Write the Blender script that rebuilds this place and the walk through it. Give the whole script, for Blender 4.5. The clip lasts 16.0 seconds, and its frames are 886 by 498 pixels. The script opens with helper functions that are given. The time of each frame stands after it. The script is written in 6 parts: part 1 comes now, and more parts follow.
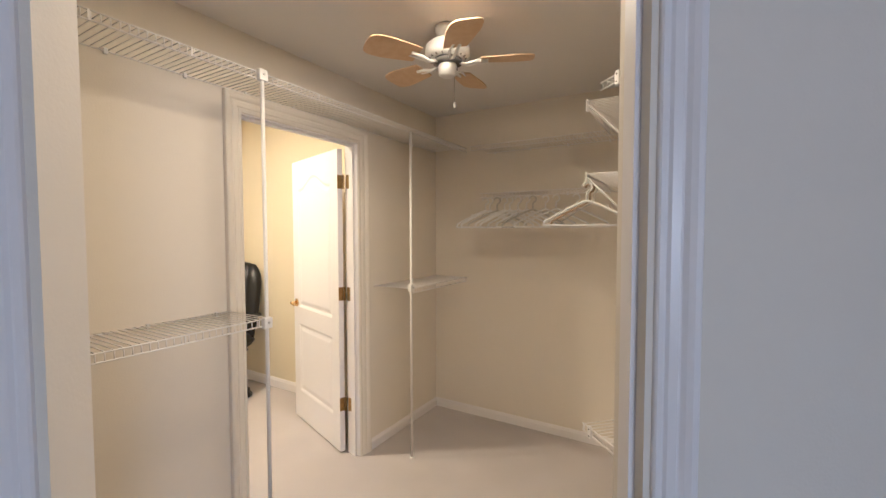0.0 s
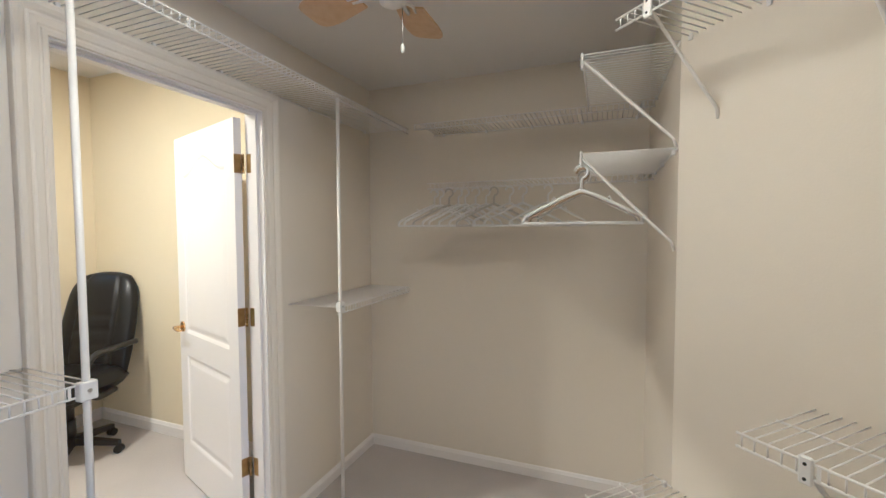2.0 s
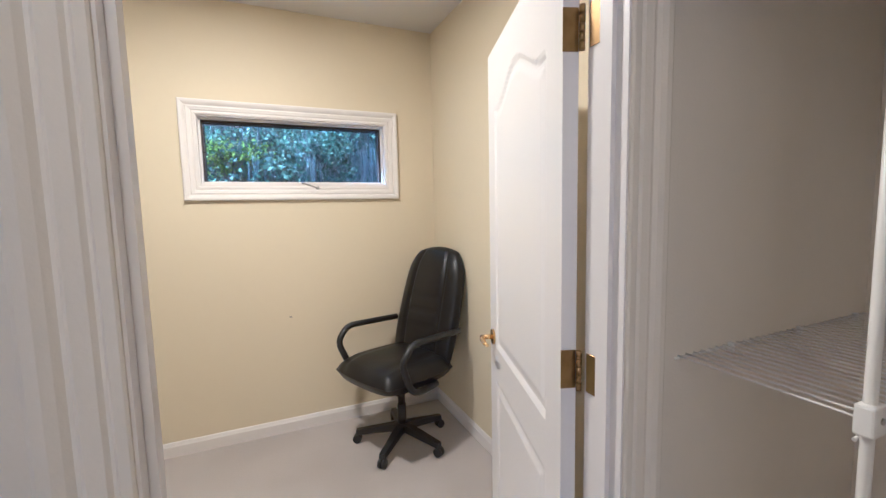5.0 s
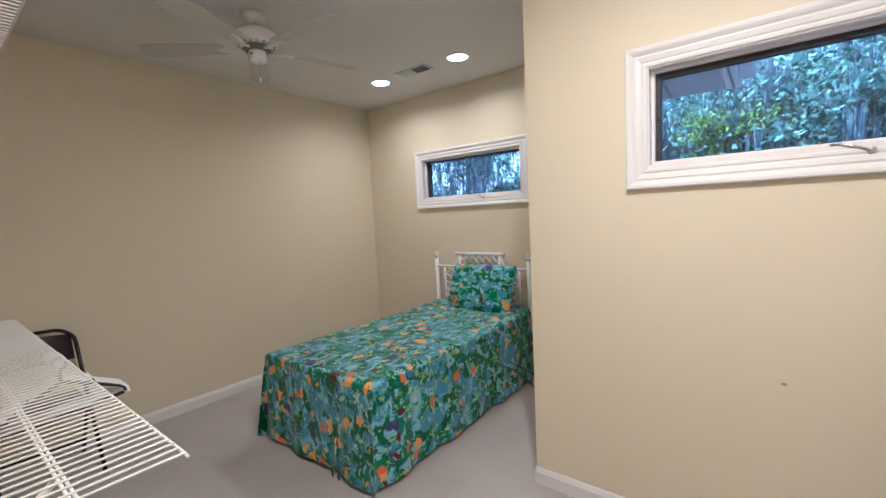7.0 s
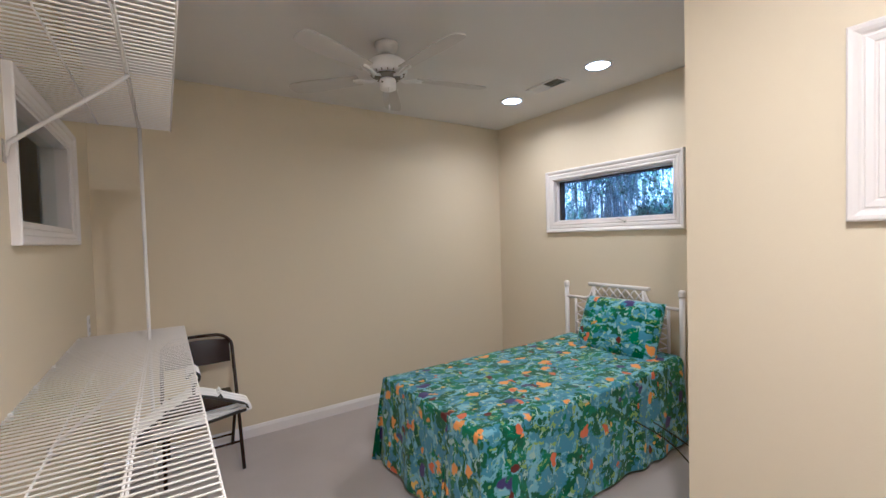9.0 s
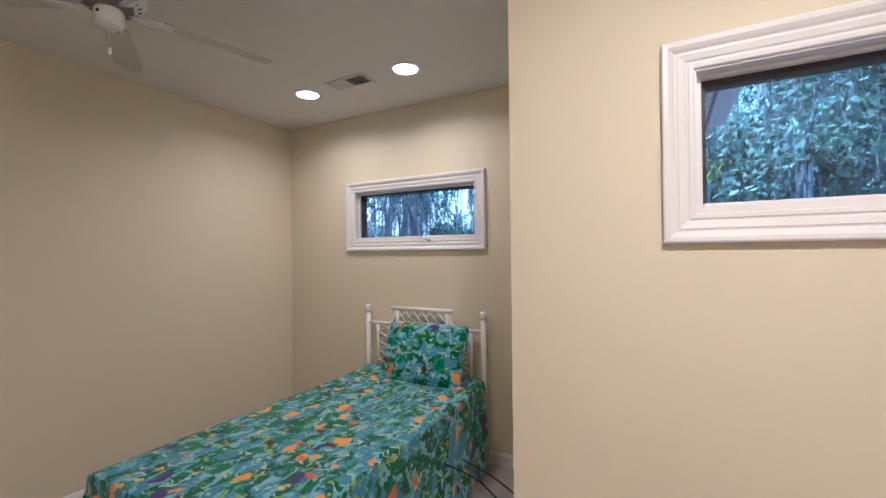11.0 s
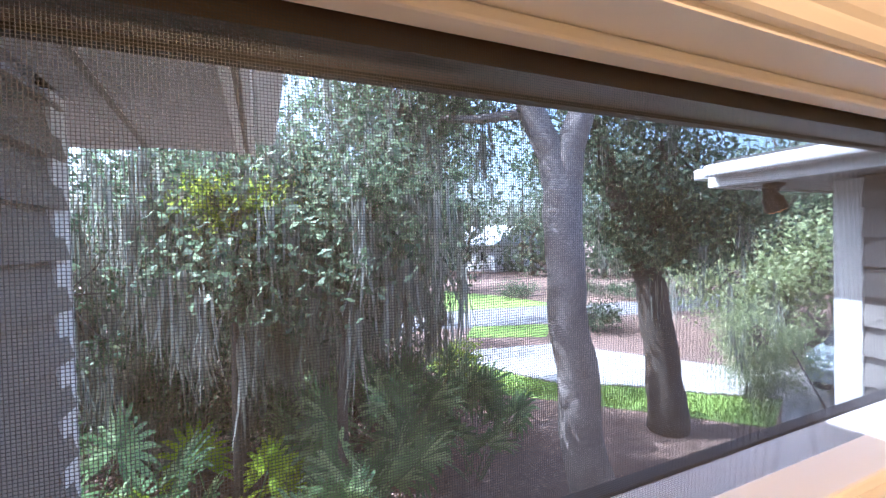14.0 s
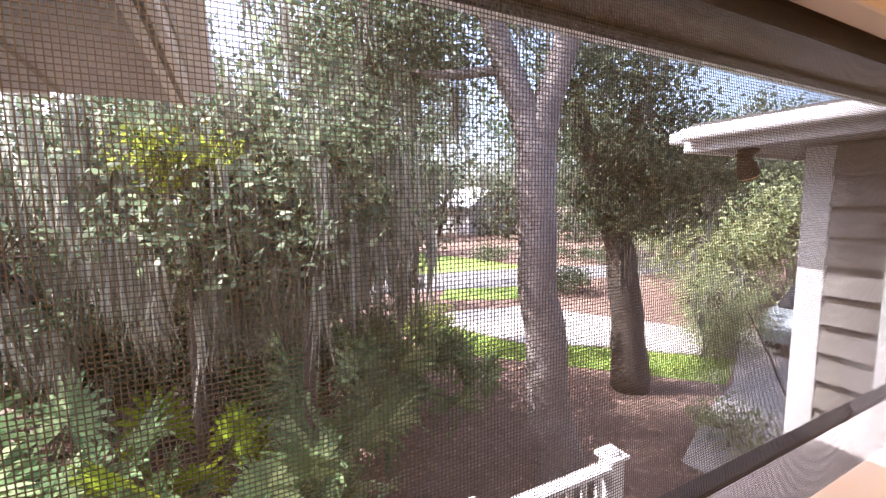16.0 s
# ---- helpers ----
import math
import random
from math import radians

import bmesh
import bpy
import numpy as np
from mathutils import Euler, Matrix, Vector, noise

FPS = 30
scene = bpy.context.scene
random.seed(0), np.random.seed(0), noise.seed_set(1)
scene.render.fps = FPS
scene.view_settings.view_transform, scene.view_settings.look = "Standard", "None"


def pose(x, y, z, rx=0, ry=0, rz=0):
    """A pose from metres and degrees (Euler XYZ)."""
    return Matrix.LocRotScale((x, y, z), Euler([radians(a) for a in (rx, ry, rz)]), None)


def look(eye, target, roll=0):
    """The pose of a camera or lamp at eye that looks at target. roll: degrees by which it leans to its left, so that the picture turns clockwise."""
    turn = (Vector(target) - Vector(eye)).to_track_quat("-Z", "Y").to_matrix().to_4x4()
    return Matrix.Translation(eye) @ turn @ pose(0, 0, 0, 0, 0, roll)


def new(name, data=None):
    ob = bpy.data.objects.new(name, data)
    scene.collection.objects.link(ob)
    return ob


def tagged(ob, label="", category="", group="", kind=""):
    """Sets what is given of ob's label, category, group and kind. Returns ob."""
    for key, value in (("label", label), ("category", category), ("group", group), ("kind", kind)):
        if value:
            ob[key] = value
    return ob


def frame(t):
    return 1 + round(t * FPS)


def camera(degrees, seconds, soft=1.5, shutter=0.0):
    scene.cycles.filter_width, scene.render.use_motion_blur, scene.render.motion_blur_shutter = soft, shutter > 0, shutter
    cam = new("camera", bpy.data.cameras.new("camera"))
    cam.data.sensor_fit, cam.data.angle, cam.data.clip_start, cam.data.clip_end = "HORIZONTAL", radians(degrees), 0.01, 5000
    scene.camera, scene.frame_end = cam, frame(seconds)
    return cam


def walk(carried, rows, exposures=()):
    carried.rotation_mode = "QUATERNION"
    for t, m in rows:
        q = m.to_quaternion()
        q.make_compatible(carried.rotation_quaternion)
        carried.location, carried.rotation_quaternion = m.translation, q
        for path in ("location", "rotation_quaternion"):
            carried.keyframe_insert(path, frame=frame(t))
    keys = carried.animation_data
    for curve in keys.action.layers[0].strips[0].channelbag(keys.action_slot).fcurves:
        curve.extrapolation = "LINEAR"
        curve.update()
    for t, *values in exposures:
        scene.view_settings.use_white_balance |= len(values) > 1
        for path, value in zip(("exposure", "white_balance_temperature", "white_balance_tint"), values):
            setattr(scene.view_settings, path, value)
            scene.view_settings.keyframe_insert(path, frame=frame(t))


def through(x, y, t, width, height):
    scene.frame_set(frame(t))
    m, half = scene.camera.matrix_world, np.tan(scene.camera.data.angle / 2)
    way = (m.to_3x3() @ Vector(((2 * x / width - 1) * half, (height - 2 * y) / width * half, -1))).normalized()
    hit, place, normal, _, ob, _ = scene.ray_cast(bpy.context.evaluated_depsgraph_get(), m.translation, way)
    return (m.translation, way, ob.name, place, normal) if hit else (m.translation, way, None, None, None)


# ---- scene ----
cam = camera(93.8, 16.0)
PATH = [
    (0, (-0.032, 0.114, 1.502), (-1.057, 1.83, 1.417), -0.1),
    (0.5, (-0.154, 0.232, 1.49), (-1.342, 1.839, 1.417), 0.2),
    (1, (-0.338, 0.333, 1.513), (-1.355, 2.053, 1.432), 0.0),
    (1.5, (-0.382, 0.457, 1.501), (-1.209, 2.276, 1.408), -0.1),
    (2, (-0.389, 0.616, 1.508), (-1.111, 2.479, 1.416), -0.2),
    (2.5, (-0.388, 0.698, 1.507), (-1.087, 2.569, 1.411), -0.3),
    (3, (-0.426, 0.779, 1.497), (-1.193, 2.622, 1.38), -0.7),
    (3.2, (-0.463, 0.835, 1.487), (-1.292, 2.651, 1.362), -0.8),
    (5.3, (-1.492, 1.581, 1.457), (-3.398, 2.155, 1.266), -1.5),
    (5.5, (-1.615, 1.614, 1.466), (-3.558, 2.05, 1.279), -1.7),
    (6, (-1.84, 1.629, 1.465), (-3.831, 1.66, 1.279), -2.2),
    (6.5, (-2.057, 1.601, 1.489), (-3.959, 1.012, 1.295), -2.4),
    (7, (-2.191, 1.598, 1.471), (-3.757, 0.365, 1.304), -2.8),
    (7.5, (-2.309, 1.483, 1.483), (-3.591, -0.05, 1.379), -2.6),
    (8, (-2.361, 1.495, 1.51), (-3.397, -0.214, 1.438), -2.1),
    (10.5, (-2.546, 1.252, 1.529), (-4.11, 0.007, 1.533), -0.7),
    (11, (-2.748, 1.12, 1.517), (-4.504, 0.164, 1.534), -0.6),
    (11.5, (-2.985, 1.063, 1.558), (-4.884, 0.438, 1.604), -0.6),
    (12, (-3.215, 1.035, 1.582), (-5.214, 1.065, 1.639), -0.9),
    (12.5, (-3.441, 1.127, 1.688), (-5.362, 1.678, 1.76), -0.3),
    (13, (-3.669, 1.284, 1.8), (-5.569, 1.905, 1.879), -0.4),
    (13.2, (-3.744, 1.32, 1.825), (-5.638, 1.96, 1.885), -0.9),
    (13.4, (-3.801, 1.356, 1.845), (-5.691, 2.011, 1.859), -1.0),
    (13.6, (-3.866, 1.379, 1.866), (-5.738, 2.08, 1.821), -0.7),
    (14, (-3.97, 1.418, 1.889), (-5.802, 2.22, 1.855), -1.4),
    (14.5, (-4.036, 1.465, 1.915), (-5.848, 2.309, 1.852), -1.3),
    (15, (-4.053, 1.465, 1.919), (-5.858, 2.316, 1.79), -1.3),
    (15.5, (-4.076, 1.525, 1.903), (-5.867, 2.379, 1.651), -1.2),
    (16, (-4.066, 1.535, 1.899), (-5.839, 2.435, 1.681), -0.7),
]
walk(cam, [(t, look(eye, target, roll)) for t, eye, target, roll in PATH],
     exposures=[(0, 3.1, 3950, 4), (0.5, 2.95, 4130, 5), (1.0, 2.95, 3900, 4), (1.5, 3.05, 3600, 2), (3.2, 3.05, 3450, 0), (5.3, 2.55, 3480, 7), (7, 2.55, 3430, 8), (8, 2.65, 3430, 10), (10.5, 2.55, 3450, 9), (11.0, 2.4, 3500, 11), (12.0, 1.8, 3750, 14), (13.2, 1.75, 4400, 13), (14, 2.5, 4850, 15), (14.5, 2.6, 5500, 24), (16, 2.4, 6100, 26)])

# ---- world, sun, light ----
SUN_DIR = Vector((-0.42, -0.62, 0.95)).normalized()
world = bpy.data.worlds.new("world")
world.use_nodes = True
scene.world = world
wn = world.node_tree
sky = wn.nodes.new("ShaderNodeTexSky")
sky.sky_type = "NISHITA"
sky.sun_disc = False
sky.dust_density, sky.ozone_density = 5.0, 0.6
sky.sun_elevation = math.asin(SUN_DIR.z)
sky.sun_rotation = math.atan2(SUN_DIR.x, SUN_DIR.y)
wn.links.new(sky.outputs[0], wn.nodes["Background"].inputs[0])
wn.nodes["Background"].inputs[1].default_value = 0.15
sun_data = bpy.data.lights.new("sun", "SUN")
sun_data.energy, sun_data.angle, sun_data.color = 5.0, radians(0.5), (1.0, 0.94, 0.84)
sun_lamp = new("sun", sun_data)
sun_lamp.matrix_world = look(SUN_DIR * 30, (0, 0, 0))


def can_or_fill_light(x, y, z, watts, spread, size=0.14):
    """A warm disc that shines down: a recessed ceiling light's bulb, or an added fill."""
    data = bpy.data.lights.new("can_or_fill_bulb", "AREA")
    data.shape, data.size, data.energy, data.color = "DISK", size, watts, (1.0, 0.565, 0.225)
    data.spread = radians(spread)
    ob = new("can_or_fill_bulb", data)
    ob.matrix_world = look((x, y, z), (x, y, z - 1))
    return ob


# two over the bed, one in the nook, then an unseen closet fill added
CANS_AND_FILL = [(-4.97, -0.35, 2.70), (-4.97, -1.22, 2.70), (-2.92, 1.38, 2.70), (-0.80, 1.30, 2.46)]
for n, (cx, cy, cz) in enumerate(CANS_AND_FILL):
    can_or_fill_light(cx, cy, cz - 0.015, (1.7, 1.7, 9.6, 2.8)[n], (155, 155, 180, 180)[n], (0.14, 0.14, 0.14, 0.30)[n])

# unseen area lamp, tinted warm, standing in for daylight in the hall behind the first doorway
hall_data = bpy.data.lights.new("hall_daylight_stand_in", "AREA")
hall_data.shape, hall_data.size, hall_data.size_y = "RECTANGLE", 0.6, 0.6
hall_data.energy, hall_data.color = 3.5, (1.0, 0.76, 0.58)
hall_lamp = new("hall_daylight_stand_in", hall_data)
hall_lamp.matrix_world = look((2.38, -1.2, 1.5), (-1, -0.4, 1.2))


# ---- tools ----
def part(name, bm, material, parent=None, label=""):
    """Links a bmesh as one mesh object, under a thing or a part if given."""
    me = bpy.data.meshes.new(name)
    bm.to_mesh(me)
    bm.free()
    me.materials.append(material)
    ob = new(name, me)
    if parent is not None:
        ob.parent = parent
    if label:
        ob["label"] = label
    return ob


def mesh_part(name, verts, faces, material, parent=None, label="", smooth=False):
    me = bpy.data.meshes.new(name)
    me.from_pydata(verts, [], faces)
    if smooth:
        me.polygons.foreach_set("use_smooth", [True] * len(me.polygons))
    me.materials.append(material)
    ob = new(name, me)
    if parent is not None:
        ob.parent = parent
    if label:
        ob["label"] = label
    return ob


def thing(name, label, category, group="", at=None):
    ob = new(name)
    ob.empty_display_size = 0.1
    if at is not None:
        ob.matrix_world = at
    return tagged(ob, label, category, group)


def box(bm, x0, x1, y0, y1, z0, z1, bevel=0.0, segments=2):
    x0, x1, y0, y1, z0, z1 = min(x0, x1), max(x0, x1), min(y0, y1), max(y0, y1), min(z0, z1), max(z0, z1)
    made = bmesh.ops.create_cube(bm, size=1.0)
    vs = made["verts"]
    for v in vs:
        v.co = Vector((x0 + (v.co.x + 0.5) * (x1 - x0), y0 + (v.co.y + 0.5) * (y1 - y0), z0 + (v.co.z + 0.5) * (z1 - z0)))
    if bevel:
        edges = {e for v in vs for e in v.link_edges}
        bmesh.ops.bevel(bm, geom=list(edges), offset=bevel, segments=segments, affect="EDGES", profile=0.5)
    return vs


def box_bm(*a, **k):
    bm = bmesh.new()
    box(bm, *a, **k)
    return bm


def rod(bm, p0, p1, r, r1=None, sides=8, caps=True):
    """A straight bar between two points, tapered if r1 is given."""
    p0, p1 = Vector(p0), Vector(p1)
    way = p1 - p0
    turn = way.to_track_quat("Z", "Y").to_matrix()
    rings = []
    for p, rad in ((p0, r), (p1, r if r1 is None else r1)):
        rings.append([bm.verts.new(p + turn @ Vector((rad * math.cos(a), rad * math.sin(a), 0)))
                      for a in (2 * math.pi * k / sides for k in range(sides))])
    for k in range(sides):
        f = bm.faces.new((rings[0][k], rings[0][(k + 1) % sides], rings[1][(k + 1) % sides], rings[1][k]))
        f.smooth = sides > 4
    if caps:
        bm.faces.new(rings[0][::-1])
        bm.faces.new(rings[1])


def tube(bm, points, r, sides=8, closed=False, radii=None):
    """A bent bar through points."""
    pts = [Vector(p) for p in points]
    n = len(pts)
    rings, side = [], None
    for k, p in enumerate(pts):
        a = pts[(k - 1) % n] if closed or k else pts[k]
        b = pts[(k + 1) % n] if closed or k < n - 1 else pts[k]
        way = (b - a).normalized()
        if side is None:
            side = way.orthogonal().normalized()
        side = (side - way * side.dot(way))
        side = side.normalized() if side.length > 1e-5 else way.orthogonal().normalized()
        up = way.cross(side)
        rad = radii[k] if radii else r
        rings.append([bm.verts.new(p + side * rad * math.cos(t) + up * rad * math.sin(t))
                      for t in (2 * math.pi * q / sides for q in range(sides))])
    for k in range(n if closed else n - 1):
        a, b = rings[k], rings[(k + 1) % n]
        for q in range(sides):
            f = bm.faces.new((a[q], a[(q + 1) % sides], b[(q + 1) % sides], b[q]))
            f.smooth = True
    if not closed:
        bm.faces.new(rings[0][::-1])
        bm.faces.new(rings[-1])


def lathe(bm, profile, sides=24, centre=(0, 0, 0)):
    """Turns (radius, z) pairs round the z axis."""
    c = Vector(centre)
    rings = [[bm.verts.new(c + Vector((r * math.cos(a), r * math.sin(a), z))) for a in (2 * math.pi * k / sides for k in range(sides))]
             for r, z in profile]
    for a, b in zip(rings, rings[1:]):
        for k in range(sides):
            f = bm.faces.new((a[k], a[(k + 1) % sides], b[(k + 1) % sides], b[k]))
            f.smooth = True
    bm.faces.new(rings[0][::-1])
    bm.faces.new(rings[-1])


def arc(points, radius, steps=5):
    """Rounds the inner corners of a polyline."""
    pts = [Vector(p) for p in points]
    out = [pts[0]]
    for a, b, c in zip(pts, pts[1:], pts[2:]):
        u, w = (a - b), (c - b)
        d = min(radius, u.length * 0.45, w.length * 0.45)
        p, q = b + u.normalized() * d, b + w.normalized() * d
        for k in range(steps + 1):
            t = k / steps
            out.append(p * (1 - t) ** 2 + b * 2 * t * (1 - t) + q * t * t)
    out.append(pts[-1])
    return out


def prism(bm, outline, z0, z1):
    """A plate from a 2D outline (counter-clockwise)."""
    low = [bm.verts.new((x, y, z0)) for x, y in outline]
    top = [bm.verts.new((x, y, z1)) for x, y in outline]
    n = len(outline)
    for k in range(n):
        bm.faces.new((low[k], low[(k + 1) % n], top[(k + 1) % n], top[k]))
    bm.faces.new(low[::-1])
    bm.faces.new(top)


# ---- materials ----
def material(name, colour, rough=0.5, metal=0.0, grain=0.0, grain_scale=40.0, stain=0.0, stain_scale=1.2, bump=0.0, bump_scale=200.0,
             second=None, spec=0.5, coat=0.0, sheen=0.0, per_object=0.0):
    """A painted, woven or cast surface: a base colour, varied at two scales, with fine relief."""
    m = bpy.data.materials.new(name)
    m.use_nodes = True
    nt = m.node_tree
    p = nt.nodes["Principled BSDF"]
    p.inputs["Roughness"].default_value, p.inputs["Metallic"].default_value = rough, metal
    p.inputs["Specular IOR Level"].default_value = spec
    p.inputs["Coat Weight"].default_value = coat
    p.inputs["Sheen Weight"].default_value = sheen
    co = nt.nodes.new("ShaderNodeTexCoord")
    last = None
    base = nt.nodes.new("ShaderNodeRGB")
    base.outputs[0].default_value = (*colour, 1)
    last = base.outputs[0]
    dark = second or tuple(c * 0.55 for c in colour)
    for amount, scale, detail in ((stain, stain_scale, 4), (grain, grain_scale, 6)):
        if not amount:
            continue
        nz = nt.nodes.new("ShaderNodeTexNoise")
        nz.inputs["Scale"].default_value, nz.inputs["Detail"].default_value = scale, detail
        nt.links.new(co.outputs["Object"], nz.inputs["Vector"])
        ramp = nt.nodes.new("ShaderNodeMapRange")
        ramp.inputs[1].default_value, ramp.inputs[2].default_value, ramp.inputs[4].default_value = 0.38, 0.68, amount
        nt.links.new(nz.outputs[0], ramp.inputs[0])
        mix = nt.nodes.new("ShaderNodeMix")
        mix.data_type = "RGBA"
        nt.links.new(ramp.outputs[0], mix.inputs[0])
        nt.links.new(last, mix.inputs[6])
        mix.inputs[7].default_value = (*dark, 1)
        last = mix.outputs[2]
    if per_object:
        info = nt.nodes.new("ShaderNodeObjectInfo")
        hsv = nt.nodes.new("ShaderNodeHueSaturation")
        rng = nt.nodes.new("ShaderNodeMapRange")
        rng.inputs[3].default_value, rng.inputs[4].default_value = 1 - per_object, 1 + per_object
        nt.links.new(info.outputs["Random"], rng.inputs[0])
        nt.links.new(rng.outputs[0], hsv.inputs["Value"])
        nt.links.new(last, hsv.inputs["Color"])
        last = hsv.outputs[0]
    nt.links.new(last, p.inputs["Base Color"])
    if bump:
        nz = nt.nodes.new("ShaderNodeTexNoise")
        nz.inputs["Scale"].default_value, nz.inputs["Detail"].default_value = bump_scale, 3
        nt.links.new(co.outputs["Object"], nz.inputs["Vector"])
        bp = nt.nodes.new("ShaderNodeBump")
        bp.inputs["Strength"].default_value, bp.inputs["Distance"].default_value = bump, 0.004
        nt.links.new(nz.outputs[0], bp.inputs["Height"])
        nt.links.new(bp.outputs[0], p.inputs["Normal"])
    return m


CREAM = material("cream_wall_paint", (0.735, 0.665, 0.475), 0.62, stain=0.1, stain_scale=0.9, grain=0.05, grain_scale=30, second=(0.66, 0.56, 0.40), bump=0.12, bump_scale=160, spec=0.3)
OFFWHITE = material("closet_wall_paint", (0.76, 0.71, 0.605), 0.65, stain=0.16, stain_scale=0.8, grain=0.05, grain_scale=25, second=(0.64, 0.58, 0.50), bump=0.12, bump_scale=150, spec=0.3)
CEILING = material("ceiling_paint", (0.74, 0.72, 0.69), 0.8, stain=0.12, stain_scale=0.7, second=(0.66, 0.63, 0.6), bump=0.2, bump_scale=120, spec=0.2)
TRIM = material("white_trim_paint", (0.80, 0.77, 0.75), 0.36, stain=0.1, stain_scale=3, second=(0.72, 0.68, 0.64), bump=0.04, bump_scale=60)
DOORPAINT = material("white_door_paint", (0.80, 0.78, 0.78), 0.34, stain=0.06, stain_scale=2, second=(0.73, 0.70, 0.68), bump=0.08, bump_scale=90)
VINYL = material("white_coated_wire", (0.80, 0.78, 0.75), 0.38, stain=0.15, stain_scale=6, second=(0.68, 0.65, 0.61))
PLASTIC = material("white_plastic", (0.80, 0.79, 0.77), 0.3, stain=0.1, stain_scale=10)
BRASS = material("polished_brass", (0.72, 0.50, 0.18), 0.22, 1.0, stain=0.3, stain_scale=25, second=(0.5, 0.33, 0.12))
OLDBRASS = material("aged_brass", (0.36, 0.25, 0.09), 0.36, 1.0, stain=0.4, stain_scale=40, second=(0.2, 0.13, 0.05))
STEEL = material("brushed_steel", (0.55, 0.54, 0.52), 0.35, 1.0, grain=0.2)
LEATHER = material("black_leather", (0.012, 0.0115, 0.012), 0.34, stain=0.3, stain_scale=5, second=(0.018, 0.017, 0.017), bump=0.12, bump_scale=160, spec=0.32)
BLACK = material("black_plastic", (0.018, 0.018, 0.02), 0.42, stain=0.25, stain_scale=12, second=(0.03, 0.03, 0.03), bump=0.1, bump_scale=400)
BROWNMETAL = material("dark_brown_enamel", (0.022, 0.012, 0.011), 0.25, stain=0.3, stain_scale=6, second=(0.035, 0.02, 0.018), spec=0.25)
DARKFRAME = material("bronze_sash_frame", (0.105, 0.074, 0.056), 0.45, 0.2, stain=0.2, stain_scale=8)
GASKET = material("black_spline", (0.012, 0.012, 0.014), 0.6)
BLADEWOOD = material("light_wood_laminate", (0.62, 0.45, 0.26), 0.4, grain=0.3, grain_scale=30, second=(0.46, 0.27, 0.12))
CORD = material("black_cord", (0.015, 0.015, 0.015), 0.5)
# dark flywheel metal; also painted as the shade inside vent openings
VENTDARK = material("dark_metal_and_vent_shade", (0.16, 0.15, 0.14), 0.6)


def carpet_material():
    m = material("cut_pile_carpet", (0.56, 0.52, 0.50), 0.95, stain=0.45, stain_scale=2.4, grain=0.45, grain_scale=160, second=(0.42, 0.385, 0.365), bump=1.0, bump_scale=330, spec=0.1, sheen=0.25)
    return m


CARPET = carpet_material()


def glass_material():
    m = bpy.data.materials.new("window_glass")
    m.use_nodes = True
    nt = m.node_tree
    nt.nodes.remove(nt.nodes["Principled BSDF"])
    clear, gloss, mix, lw, pw, ml = (nt.nodes.new(n) for n in ("ShaderNodeBsdfTransparent", "ShaderNodeBsdfGlossy", "ShaderNodeMixShader", "ShaderNodeLayerWeight", "ShaderNodeMath", "ShaderNodeMath"))
    clear.inputs[0].default_value = (0.96, 0.98, 0.975, 1)
    gloss.inputs["Roughness"].default_value = 0.02
    pw.operation, ml.operation = "POWER", "MULTIPLY_ADD"
    pw.inputs[1].default_value = 4.0
    ml.inputs[1].default_value, ml.inputs[2].default_value = 0.10, 0.012
    nt.links.new(lw.outputs["Facing"], pw.inputs[0])
    nt.links.new(pw.outputs[0], ml.inputs[0])
    nt.links.new(ml.outputs[0], mix.inputs[0])
    nt.links.new(clear.outputs[0], mix.inputs[1])
    nt.links.new(gloss.outputs[0], mix.inputs[2])
    nt.links.new(mix.outputs[0], nt.nodes["Material Output"].inputs[0])
    return m


GLASS = glass_material()


def lamp_glow():
    m = bpy.data.materials.new("lit_diffuser")
    m.use_nodes = True
    p = m.node_tree.nodes["Principled BSDF"]
    p.inputs["Base Color"].default_value = (0.9, 0.88, 0.84, 1)
    p.inputs["Emission Color"].default_value = (1.0, 0.76, 0.50, 1)
    p.inputs["Emission Strength"].default_value = 2.2
    return m


GLOW = lamp_glow()


